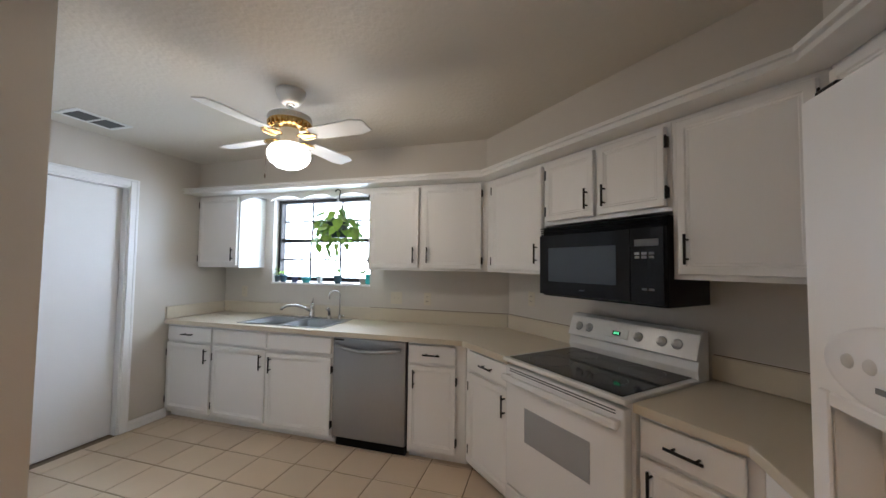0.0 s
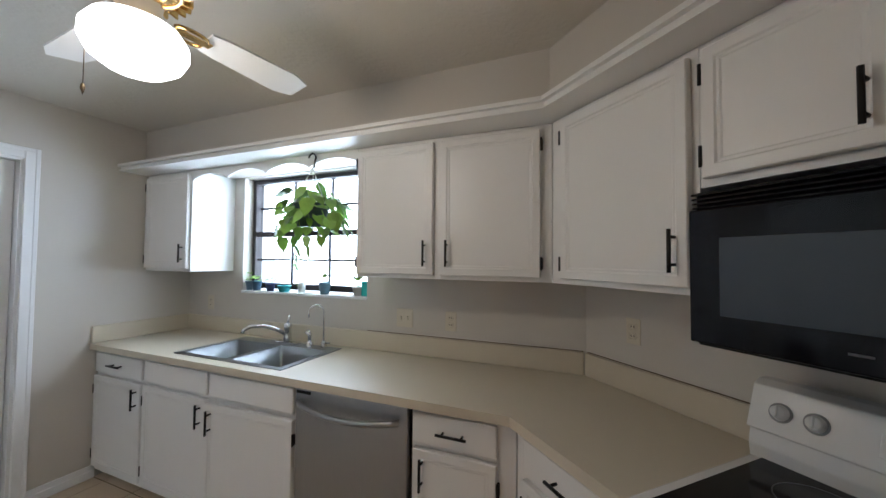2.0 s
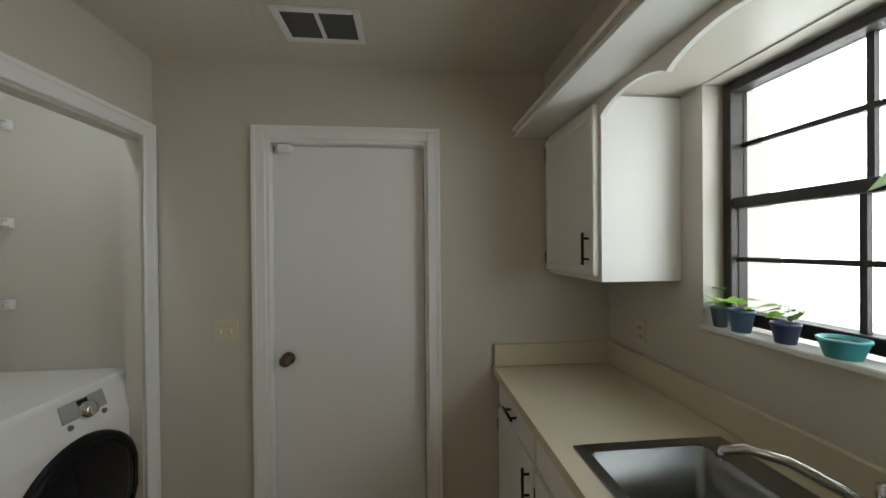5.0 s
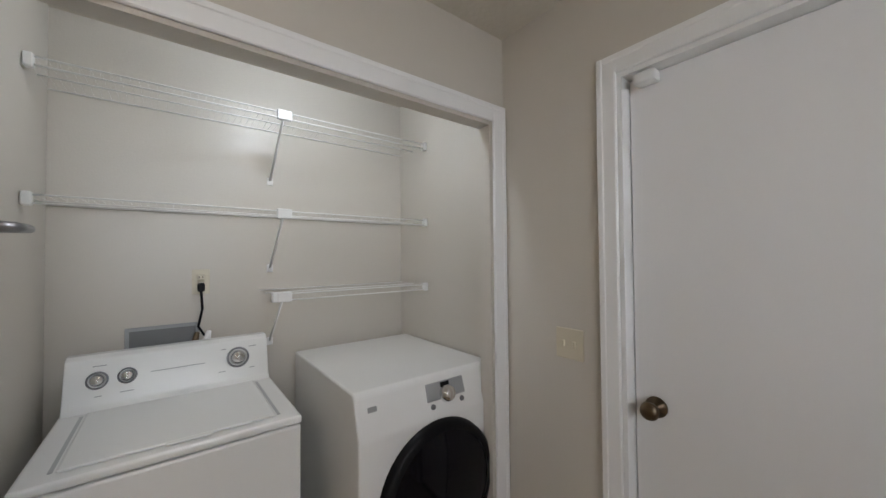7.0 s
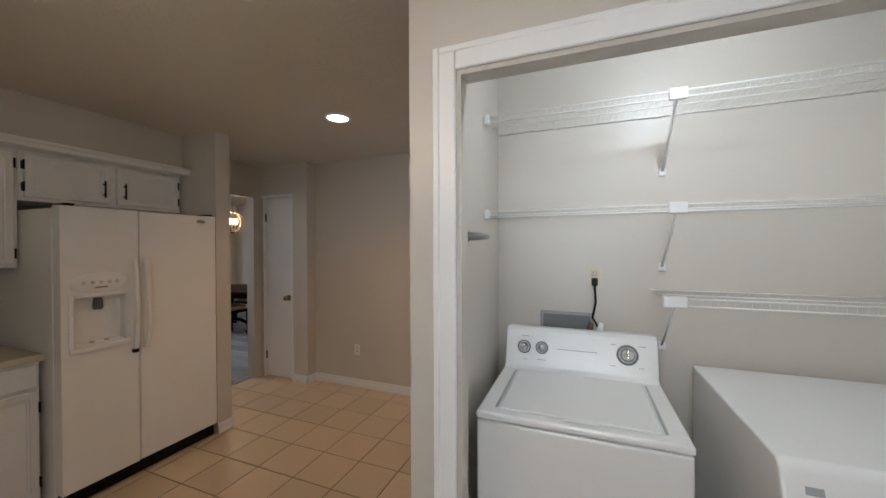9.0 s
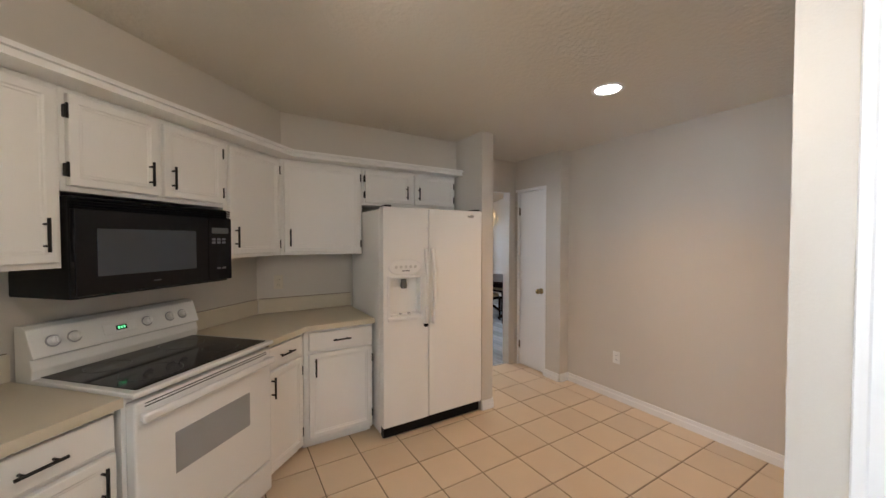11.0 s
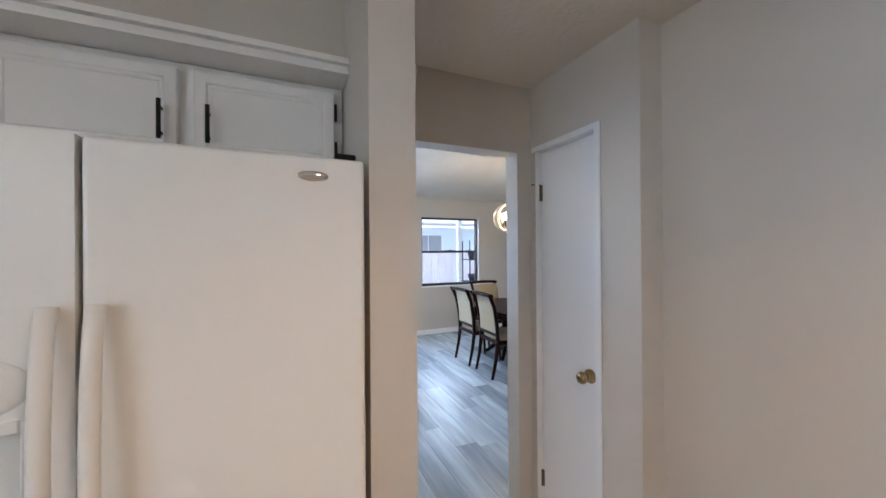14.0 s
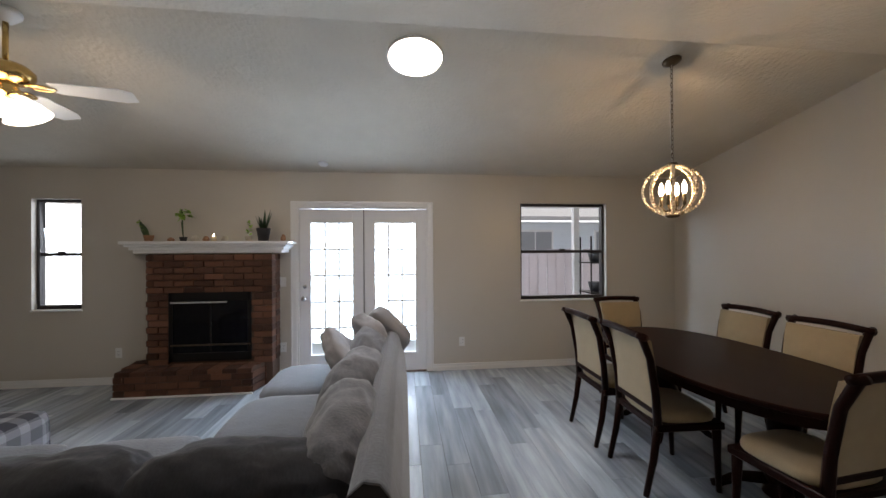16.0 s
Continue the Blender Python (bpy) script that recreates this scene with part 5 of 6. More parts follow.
def french_leaf(name, x0, w, label, hardware):
    t = thing(name, EAST @ pose(x0, 0.035, 0.01), label, "door", "", "structure")
    h = DZ - 0.035
    a, b, z0, z1 = 0.135, w - 0.135, 0.23, h - 0.17
    s = Shape().box(0, 0, 0, a, 0.042, h, 0.002).box(b, 0, 0, w, 0.042, h, 0.002).box(a, 0, 0, b, 0.042, z0).box(a, 0, z1, b, 0.042, h)
    s.done("leaf", DOORP, t)
    s = Shape().box(a - 0.018, -0.008, z0 - 0.018, a, -0.0005, z1 + 0.018, 0.003).box(b, -0.008, z0 - 0.018, b + 0.018, -0.0005, z1 + 0.018, 0.003)
    s.box(a, -0.008, z0 - 0.018, b, -0.0005, z0, 0.003).box(a, -0.008, z1, b, -0.0005, z1 + 0.018, 0.003)
    s.done("glazing_bead", TRIM, t)
    for i in (1, 2):
        x = a + (b - a) * i / 3
        Shape().box(x - 0.011, 0.004, z0, x + 0.011, 0.036, z1).done("muntin", TRIM, t)
    for j in range(1, 5):
        z = z0 + (z1 - z0) * j / 5
        Shape().box(a, 0.006, z - 0.011, b, 0.034, z + 0.011).done("muntin", TRIM, t)
    p = Shape().box(a, 0.018, z0, b, 0.022, z1).done("pane", GLASS, t)
    p.visible_shadow = False
    if hardware:
        knob(t, 0.06, 0, 0.93, CHROME)
        Shape().lathe([(0.026, 0), (0.024, 0.010), (0, 0.012)], 18, m=pose(0.06, 0, 1.07, 90, 0, 0)).done("deadbolt", CHROME, t)
    return t


half = (DY1 - DY0 - 0.04) / 2
french_leaf("door_3", -DY1 + 0.02, half - 0.003, "closed white french door with fifteen lights and chrome knob", True)
french_leaf("door_4", -DY1 + 0.02 + half + 0.003, half - 0.003, "fixed white french door with fifteen lights", False)
s = Shape().box(-DY1 + 0.02 + half - 0.004, 0.028, 0.0, -DY1 + 0.02 + half + 0.004, 0.040, DZ - 0.02, m=EAST)
tagged(s.done("door_gap", DARKF), "dark seam between the french doors", "seam", "", "structure")
window("window_dining", EAST @ pose(-WY1, 0.055, WZ0), WY1 - WY0, WZ1 - WZ0, 1, 1, "dark framed sash window in the dining area")
window("window_side", EAST @ pose(-VY1, 0.055, WZ0), VY1 - VY0, WZ1 - WZ0, 1, 1, "narrow dark framed sash window")
for y0, y1 in ((WY0, WY1), (VY0, VY1)):
    s = Shape().box(-y1 - 0.01, -0.012, WZ0 - 0.02, -y0 + 0.01, 0.055, WZ0 - 0.0005, 0.003, m=EAST)
    tagged(s.done("window_sill", TRIM), "thin pale window sill", "sill", "", "structure")

# ---- fireplace ----
fp = thing("fireplace", pose(6.56, 1.82, 0), "red-brown brick fireplace with a raised hearth", "fireplace", "", "structure")
FW, FHT = 1.33, 1.50                       # local x out of the wall is negative; y along the wall
OX0, OX1, OZ0, OZ1 = 0.24, 1.09, 0.30, 1.06
s = Shape().box(0.012, 0.004, 0, 0.236, OX0, FHT - 0.004).box(0.012, OX1, 0, 0.236, FW - 0.004, FHT - 0.004)
s.box(0.012, OX0, OZ1, 0.236, OX1, FHT - 0.004).box(0.012, OX0, 0, 0.236, OX1, OZ0)
s.done("core", MORTAR, fp)
s = Shape().box(0.222, OX0, OZ0, 0.234, OX1, OZ1).box(0.02, OX0 - 0.001, OZ0, 0.222, OX0 + 0.006, OZ1).box(0.02, OX1 - 0.006, OZ0, 0.222, OX1 + 0.001, OZ1)
s.done("firebox", SOOT, fp, "soot-blackened firebox")
s = Shape().box(-0.006, OX0 - 0.012, OZ0, 0.014, OX0 + 0.03, OZ1 + 0.012, 0.003).box(-0.006, OX1 - 0.03, OZ0, 0.014, OX1 + 0.012, OZ1 + 0.012, 0.003)
s.box(-0.006, OX0, OZ1 - 0.09, 0.014, OX1, OZ1 + 0.012, 0.003).box(-0.006, OX0, OZ0, 0.014, OX1, OZ0 + 0.09, 0.003)
s.box(0.002, (OX0 + OX1) / 2 - 0.008, OZ0 + 0.09, 0.012, (OX0 + OX1) / 2 + 0.008, OZ1 - 0.09)
s.done("screen_frame", BLACKM, fp, "black metal fire screen frame")
for k, z in enumerate((OZ1 - 0.115, OZ0 + 0.17)):
    Shape().box(-0.010, OX0 + 0.25 * (1 - k), z, 0.0, OX1 - 0.01, z + 0.018, 0.002).done("screen_rail", GREYP if k == 0 else BRONZE, fp)
g = Shape().box(0.006, OX0 + 0.03, OZ0 + 0.09, 0.009, OX1 - 0.03, OZ1 - 0.09).done("screen_glass", GLASSK, fp)
hearth = [(-0.232, 0.135), (-0.232, 1.49), (0.238, 1.60), (0.238, 0.03)]
inner = [(x + (0.010 if x < 0 else 0), y + (0.010 if y < 0.8 else -0.010)) for x, y in hearth]
Shape().prism(inner, 0.0, 0.262).done("hearth_core", MORTAR, fp)
mt = thing("mantel_shelf", pose(6.80, 1.62, 1.505), "white painted mantel shelf with stepped moulding", "mantel")
MW = 1.74
Shape().box(-0.345, 0, 0.098, 0, MW, 0.132, 0.006, seg=2).done("shelf_board", TRIM, mt)
s = Shape()
for k, (dx, z0, z1) in enumerate(((0.315, 0.07, 0.0975), (0.285, 0.035, 0.0695), (0.262, 0.0, 0.0345))):
    s.box(-dx, 0.03 + 0.03 * k, z0, -0.001, MW - 0.03 - 0.03 * k, z1, 0.006, seg=2)
s.done("moulding", TRIM, mt)
MZ = 1.637


def potted(x, y, r, h, m, label, name="potted_plant"):
    p = thing(name, pose(x, y, MZ), label, "plant", "mantel plants")
    Shape().lathe([(0, 0), (r * 0.7, 0), (r, h * 0.9), (r * 1.05, h), (r * 0.9, h), (r * 0.85, h * 0.85), (0, h * 0.85)], 20).done("pot", m, p)
    return p


POTB = mat("charcoal_pot", (0.03, 0.03, 0.035), 0.5)
POTT = mat("terracotta_pot", (0.32, 0.17, 0.10), 0.8)
POTW = mat("pale_ceramic", (0.55, 0.50, 0.42), 0.4)
p = potted(6.60, 1.93, 0.075, 0.15, POTB, "snake plant in a charcoal pot on the mantel")
for i in range(9):
    a = i * 40 + 10
    L, lean = rnd.uniform(0.15, 0.27), rnd.uniform(0.02, 0.10)
    c, q = math.cos(radians(a)), math.sin(radians(a))
    s = Shape().grid(lambda u, v, c=c, q=q, L=L, lean=lean: Vector((c * (0.02 + lean * u) - q * (v - 0.5) * 0.035 * (1 - u ** 2.2), q * (0.02 + lean * u) + c * (v - 0.5) * 0.035 * (1 - u ** 2.2), 0.12 + L * u)), 6, 2, thick=0.002)
    s.done("leaf", LEAFD, p)
p = potted(6.62, 2.10, 0.04, 0.06, POTW, "small leafy plant in a pale pot")
for i in range(14):
    leaf_at(p, (rnd.uniform(-0.02, 0.02), rnd.uniform(-0.03, 0.03), 0.07 + 0.012 * i), i * 137, rnd.uniform(-60, 10), i, 0.45).data = LEAVES[i % 4]
p = potted(6.62, 2.80, 0.04, 0.05, POTB, "slender bamboo plant in a dark pot")
for k in range(3):
    Shape().tube([(0.008 * k, 0.006 * k, 0.04), (0.01 * k - 0.01, 0.012, 0.2), (0.005, 0.01 * k, 0.30 + 0.03 * k)], 0.006, 6).done("stalk", LEAFD, p)
for i in range(24):
    leaf_at(p, (rnd.uniform(-0.03, 0.03), rnd.uniform(-0.05, 0.05), rnd.uniform(0.28, 0.37)), rnd.uniform(0, 360), rnd.uniform(-20, 60), i, rnd.uniform(0.5, 0.9))
p = potted(6.62, 3.16, 0.05, 0.07, POTT, "leaning cactus-like plant in a terracotta pot")
for k in range(4):
    Shape().tube([(0, 0.01 * k, 0.05), (0.0, 0.02 + 0.015 * k, 0.12), (0.01, 0.045 + 0.02 * k, 0.17 + 0.025 * k)], [0.012, 0.014, 0.006], 7).done("stem", LEAFD, p)
for i in range(8):
    leaf_at(p, (0, 0.03 + 0.012 * i, 0.10 + 0.015 * i), i * 137, rnd.uniform(-50, 0), i, 0.45)
for y, r, h, m, lab in ((2.93, 0.035, 0.045, POTT, "small round terracotta ornament"), (2.68, 0.04, 0.07, POTW, "pale ceramic ornament on the mantel"), (2.56, 0.035, 0.06, POTT, "squat brown ornament on the mantel"),
                        (2.36, 0.04, 0.06, POTW, "pale pot with a small sprout"), (1.72, 0.03, 0.08, POTT, "small brown figurine-like ornament")):
    o = thing("ornament", pose(6.62, y, MZ), lab, "ornament", "mantel ornaments")
    Shape().lathe([(0, 0), (r * 0.8, 0), (r, h * 0.4), (r * 0.8, h * 0.75), (r * 0.45, h * 0.9), (r * 0.5, h), (0, h)], 18).done("body", m, o)
cn = thing("candle_jar", pose(6.60, 2.47, MZ), "small lit candle in a glass jar", "candle")
Shape().lathe([(0, 0), (0.03, 0), (0.03, 0.06), (0.028, 0.06)], 16).done("jar", mat("amber_glass", (0.75, 0.6, 0.4), 0.2), cn)
Shape().lathe([(0, 0.085), (0.006, 0.07), (0.004, 0.06), (0, 0.058)], 8).done("flame", BULB, cn)

# ---- ceiling light, pendant, second fan ----
dl = thing("disc_light", pose(4.80, 0.24, RIDGE - (4.80 - RX) * (RIDGE - EAVE) / (FX - RX) - 0.001, 180, 11, 0), "bright round flush ceiling light, switched on", "ceiling light")
Shape().lathe([(0.186, 0.001), (0.200, 0.001), (0.198, 0.010), (0.186, 0.014)], 40).done("rim", WHITEP, dl)
Shape().lathe([(0, 0.013), (0.12, 0.013), (0.184, 0.011), (0.187, 0.002)], 40).done("diffuser", LED, dl, "glowing white diffuser")
sd = thing("smoke_detector", pose(6.55, 1.25, EAVE + 0.25 * (RIDGE - EAVE) / (FX - RX) - 0.001, 180, 11, 0), "small round white smoke detector", "smoke detector")
Shape().lathe([(0.055, 0.0), (0.055, 0.012), (0.045, 0.025), (0, 0.028)], 24).done("body", WHITEP, sd)

PX, PY, PZ = 4.70, -1.61, 1.947
TOPZ = RIDGE - (PX - RX) * (RIDGE - EAVE) / (FX - RX)
pd = thing("pendant_light", pose(PX, PY, PZ), "round beaded cage pendant light on a chain", "pendant")
Shape().lathe([(0, 0), (0.062, 0), (0.060, -0.012), (0.03, -0.03), (0, -0.032)], 24, m=pose(0, 0, TOPZ - PZ - 0.004, 0, 11, 0)).done("canopy", BRONZE, pd)
n = int((TOPZ - PZ - 0.21) / 0.032)
for i in range(n):
    z = 0.205 + 0.032 * i
    s = Shape().tube([(0.008 * math.cos(a), 0, z + 0.016 + 0.021 * math.sin(a)) for a in [2 * math.pi * k / 10 for k in range(10)]], 0.0022, 5, closed=True, m=pose(0, 0, 0, 0, 0, 90 * (i % 2)))
    s.done("chain_link", BRONZE, pd)
Shape().tube([(0.004, 0, 0.2), (0.014, 0.004, 0.55), (0.0, 0.0, TOPZ - PZ - 0.03)], 0.0025, 5).done("cord", WHITEP, pd)
BEAD = mat("pale_wooden_bead", (0.62, 0.52, 0.38), 0.6, var=0.2, scale=40)
R1, R2 = 0.188, 0.178
for k in range(8):
    s = Shape()
    a = radians(45 * k + 8)
    for j in range(25):
        e = math.pi * (j / 24 - 0.5) * 0.97
        rr, z = R1 * math.cos(e), R2 * math.sin(e)
        s.box(-0.0085, -0.011, -0.009, 0.0085, 0.011, 0.009, 0.004, m=pose(rr * math.cos(a), rr * math.sin(a), z, 0, 0, math.degrees(a)))
    s.done("beaded_rib", BEAD, pd, "curved rib of pale wooden beads")
Shape().lathe([(0, 0.205), (0.03, 0.2), (0.04, 0.186), (0, 0.18)], 20).done("top_cap", BRONZE, pd)
Shape().lathe([(0, -0.2), (0.035, -0.195), (0.05, -0.184), (0.04, -0.175), (0, -0.175)], 20).done("bottom_cap", BRONZE, pd)
Shape().tube([(0, 0, -0.17), (0, 0, 0.19)], 0.008, 8).done("stem", BRONZE, pd)
for k in range(4):
    a = radians(90 * k + 30)
    c, q = 0.075 * math.cos(a), 0.075 * math.sin(a)
    ar = Shape().tube([(0, 0, -0.13), (c * 0.6, q * 0.6, -0.15), (c, q, -0.11)], 0.006, 6).tube([(c, q, -0.11), (c, q, -0.03)], 0.012, 10).done("candle_arm", BRONZE, pd)
    b = Shape().lathe([(0.009, -0.03), (0.018, 0.0), (0.014, 0.035), (0.003, 0.065), (0, 0.066)], 12, m=pose(c, q, 0)).done("bulb", BULB, ar, "lit candle bulb")
    b.visible_shadow = False

fz = RIDGE - (4.61 - RX) * (RIDGE - EAVE) / (FX - RX)
f2 = thing("ceiling_fan", pose(4.61, 2.58, fz), "white ceiling fan with brass arms and tulip lights", "ceiling fan")
Shape().lathe([(0, 0), (0.07, 0), (0.066, -0.03), (0.03, -0.07), (0, -0.07)], 24).done("canopy", WHITEP, f2)
Shape().tube([(0, 0, -0.05), (0, 0, -0.32)], 0.013, 10).done("downrod", BRASS, f2)
Shape().lathe([(0.03, -0.30), (0.09, -0.31), (0.12, -0.34), (0.12, -0.37), (0.10, -0.40), (0.05, -0.42)], 28).done("motor_housing", BRASS, f2)
for k in range(4):
    fan_blade(f2, 14 + 90 * k, 0.20, 0.60, -0.415, 0.13)
Shape().lathe([(0.05, -0.42), (0.06, -0.46), (0.05, -0.50), (0, -0.51)], 20).done("light_fitter", BRASS, f2)
for k in range(4):
    m = pose(0, 0, -0.49, 0, 0, 90 * k + 20) @ pose(0.06, 0, 0, 0, 145, 0)
    b = Shape().lathe([(0.018, 0), (0.03, 0.03), (0.055, 0.075), (0.065, 0.115), (0.072, 0.13), (0.06, 0.118), (0.03, 0.06), (0, 0.05)], 20, m=m).done("tulip_shade", GLOBE, f2, "lit frosted tulip glass shade")
    b.visible_shadow = False

# ---- dining table and chairs ----
TX, TY = 4.66, -1.88
dt = thing("dining_table", pose(TX, TY, 0), "oval dark mahogany dining table", "table")
n = 56
oval = lambda a, b: [(a * math.copysign(abs(math.cos(t)) ** 0.82, math.cos(t)), b * math.copysign(abs(math.sin(t)) ** 0.82, math.sin(t))) for t in [2 * math.pi * i / n for i in range(n)]]
Shape().prism(oval(0.96, 0.56), 0.728, 0.758, 0.006).done("tabletop", DWOOD, dt)
Shape().prism(oval(0.84, 0.45), 0.635, 0.727).done("apron", DWOOD, dt)
for x in (-0.48, 0.48):
    s = Shape().lathe([(0.10, 0.08), (0.075, 0.14), (0.11, 0.22), (0.12, 0.30), (0.07, 0.42), (0.085, 0.55), (0.11, 0.634)], 20, m=pose(x, 0, 0))
    pdl = s.done("pedestal", DWOOD, dt)
    for k in range(4):
        a = radians(45 + 90 * k)
        c, q = math.cos(a), math.sin(a)
        Shape().tube([(x + 0.05 * c, 0.05 * q, 0.16), (x + 0.20 * c, 0.20 * q, 0.12), (x + 0.30 * c, 0.30 * q, 0.04), (x + 0.34 * c, 0.34 * q, 0.022)], [0.035, 0.032, 0.026, 0.022], 8).done("foot", DWOOD, pdl)


def dining_chair(m):
    """A chair that faces +y, its floor centre at the origin."""
    c = thing("dining_chair", m, "dark mahogany dining chair with cream damask upholstery", "chair", "dining chairs")
    sw, sd = 0.47, 0.44
    s = Shape().box(-sw / 2, -sd / 2, 0.40, sw / 2, sd / 2, 0.445, 0.006).done("seat_rail", DWOOD, c)
    Shape().pillow(sw - 0.02, sd - 0.02, 0.085, m=pose(0, 0.005, 0.470), power=4.0, cuts=6).done("seat", CREAM, c, "cream damask seat cushion")
    for k in (-1, 1):
        x = k * (sw / 2 - 0.03)
        s = Shape().tube([(x, sd / 2 - 0.035, 0.405), (x, sd / 2 - 0.03, 0.22), (x, sd / 2 - 0.02, 0.0)], [0.026, 0.020, 0.016], 8)
        s.done("front_leg", DWOOD, c)
        s = Shape().tube([(x, -sd / 2 - 0.06, 0.0), (x, -sd / 2 - 0.01, 0.22), (x, -sd / 2 + 0.02, 0.44)], [0.017, 0.022, 0.026], 8)
        s.done("rear_leg", DWOOD, c)
        pts = [(x, -sd / 2 + 0.02, 0.43), (x * 1.02, -sd / 2 + 0.005, 0.62), (x * 1.05, -sd / 2 - 0.035, 0.85), (x * 1.08, -sd / 2 - 0.095, 0.985), (x * 1.09, -sd / 2 - 0.125, 1.0)]
        Shape().tube(pts, [0.026, 0.024, 0.023, 0.024, 0.018], 10).done("back_post", DWOOD, c)
    f = lambda u, v, dy: Vector(((u - 0.5) * (0.40 + 0.03 * v), -sd / 2 + 0.012 - 0.055 * v * v + dy, 0.53 + 0.43 * v))
    s = Shape().grid(lambda u, v: f(u, v, 0.016 + 0.012 * (1 - (2 * u - 1) ** 4) * (1 - (2 * v - 1) ** 4)), 8, 8)
    s.grid(lambda u, v: f(u, v, -0.016 - 0.008 * (1 - (2 * u - 1) ** 4) * (1 - (2 * v - 1) ** 4)), 8, 8)
    for e in (0, 1):
        s.grid(lambda u, v, e=e: f(e, u, -0.016 + 0.032 * v), 8, 1)
        s.grid(lambda u, v, e=e: f(u, e, -0.016 + 0.032 * v), 8, 1)
    s.done("back_pad", CREAM, c, "cream damask back panel")
    top = [((u - 0.5) * 0.50, -sd / 2 - 0.085 - 0.02 * (1 - (2 * u - 1) ** 2), 0.985 + 0.012 * (1 - (2 * u - 1) ** 2)) for u in [i / 8 for i in range(9)]]
    Shape().tube(top, 0.023, 10).done("top_rail", DWOOD, c, "rolled dark wood top rail")
    Shape().box(-0.20, -sd / 2 - 0.008, 0.495, 0.20, -sd / 2 + 0.026, 0.535, 0.006).done("lower_rail", DWOOD, c)
    return c


first = dining_chair(pose(5.13, -1.42, 0, 0, 0, 180))
copy_thing(first, pose(4.57, -1.44, 0, 0, 0, 178))
copy_thing(first, pose(5.12, -2.36, 0, 0, 0, 0))
copy_thing(first, pose(4.52, -2.34, 0, 0, 0, 2))
copy_thing(first, pose(5.62, -1.95, 0, 0, 0, 90))
copy_thing(first, pose(3.92, -1.70, 0, 0, 0, -84))

# ---- sofa and ottoman ----
so = thing("sectional_sofa", pose(3.44, 0.30, 0), "grey chenille sectional sofa with loose back cushions", "sofa")
BX, BY = 2.32, 2.45
prof = [(0.0, 0.05), (0.0, 0.30), (0.035, 0.62), (0.07, 0.77), (0.10, 0.81), (0.15, 0.82), (0.20, 0.78), (0.25, 0.40), (0.25, 0.05)]
Shape().prism(prof, 0.0, BX, 0.012, m=Matrix(((0, 0, 1, 0), (1, 0, 0, 0), (0, 1, 0, 0), (0, 0, 0, 1)))).done("long_back", SOFA, so)
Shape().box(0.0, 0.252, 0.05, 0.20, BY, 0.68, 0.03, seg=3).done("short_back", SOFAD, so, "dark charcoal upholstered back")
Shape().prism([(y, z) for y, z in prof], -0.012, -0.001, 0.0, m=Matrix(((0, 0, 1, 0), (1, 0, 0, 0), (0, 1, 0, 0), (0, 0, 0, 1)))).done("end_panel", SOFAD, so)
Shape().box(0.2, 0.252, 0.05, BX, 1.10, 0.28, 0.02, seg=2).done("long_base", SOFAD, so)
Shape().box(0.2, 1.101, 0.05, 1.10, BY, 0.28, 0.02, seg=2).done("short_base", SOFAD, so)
for i in range(3):
    Shape().pillow(0.70, 0.88, 0.22, m=pose(0.56 + 0.70 * i, 0.70, 0.385), power=5, cuts=7, lump=0.010, seed=i).done("seat_cushion", SOFA, so)
for i in range(2):
    Shape().pillow(0.88, 0.68, 0.22, m=pose(0.66, 1.45 + 0.68 * i, 0.385), power=5, cuts=7, lump=0.010, seed=7 + i).done("seat_cushion", SOFA, so)
for i in range(3):
    Shape().pillow(0.78, 0.30, 0.50, m=pose(0.56 + 0.66 * i, 0.34 + 0.02 * (i % 2), 0.625, 20, (-5, 3, -4)[i], (3, -5, 4)[i]), power=2.7, cuts=22, lump=0.032, seed=11 + i).done("back_cushion", SOFA, so, "slumped grey back cushion")
# near row faces away from the windows: its shade is painted dark
for i in range(3):
    Shape().pillow(0.32, 0.82, 0.40, m=pose(0.27, 0.60 + 0.72 * i, 0.60, (4, -5, 3)[i], 14, (2, -4, 3)[i]), power=2.8, cuts=22, lump=0.028, seed=21 + i).done("back_cushion", SOFA_SHADED, so, "slumped back cushion, coloured dark slate to imitate shade")
for x in (0.06, BX - 0.08):
    for y in (0.06, 1.0):
        Shape().box(x - 0.03, y - 0.03, 0, x + 0.03, y + 0.03, 0.052, 0.004).done("foot", DWOOD, so)
Shape().box(0.06, BY - 0.10, 0, 0.12, BY - 0.04, 0.052, 0.004).done("foot", DWOOD, so)
PILL = mat("pale_grey_cotton", (0.27, 0.265, 0.28), 0.95, var=0.25, scale=9, grain=0.3, bump=0.4, bump_scale=220, sheen=0.3)
for k, (x, y, z, rx, ry, rz) in enumerate(((5.50, 0.60, 0.73, 66, 8, 25), (5.25, 0.80, 0.68, 50, -12, 12), (5.62, 0.52, 0.74, 72, 0, 65))):
    t = thing("throw_pillow", pose(x, y, z), "rumpled pale grey throw pillow on the sofa", "pillow", "throw pillows")
    Shape().pillow(0.44, 0.44, 0.16, m=pose(0, 0, 0, rx, ry, rz) @ pose(0, 0, 0, 0, 0, 45 if k == 2 else 20), power=4.5, cuts=16, lump=0.026, seed=31 + k).done("cover", PILL, t)


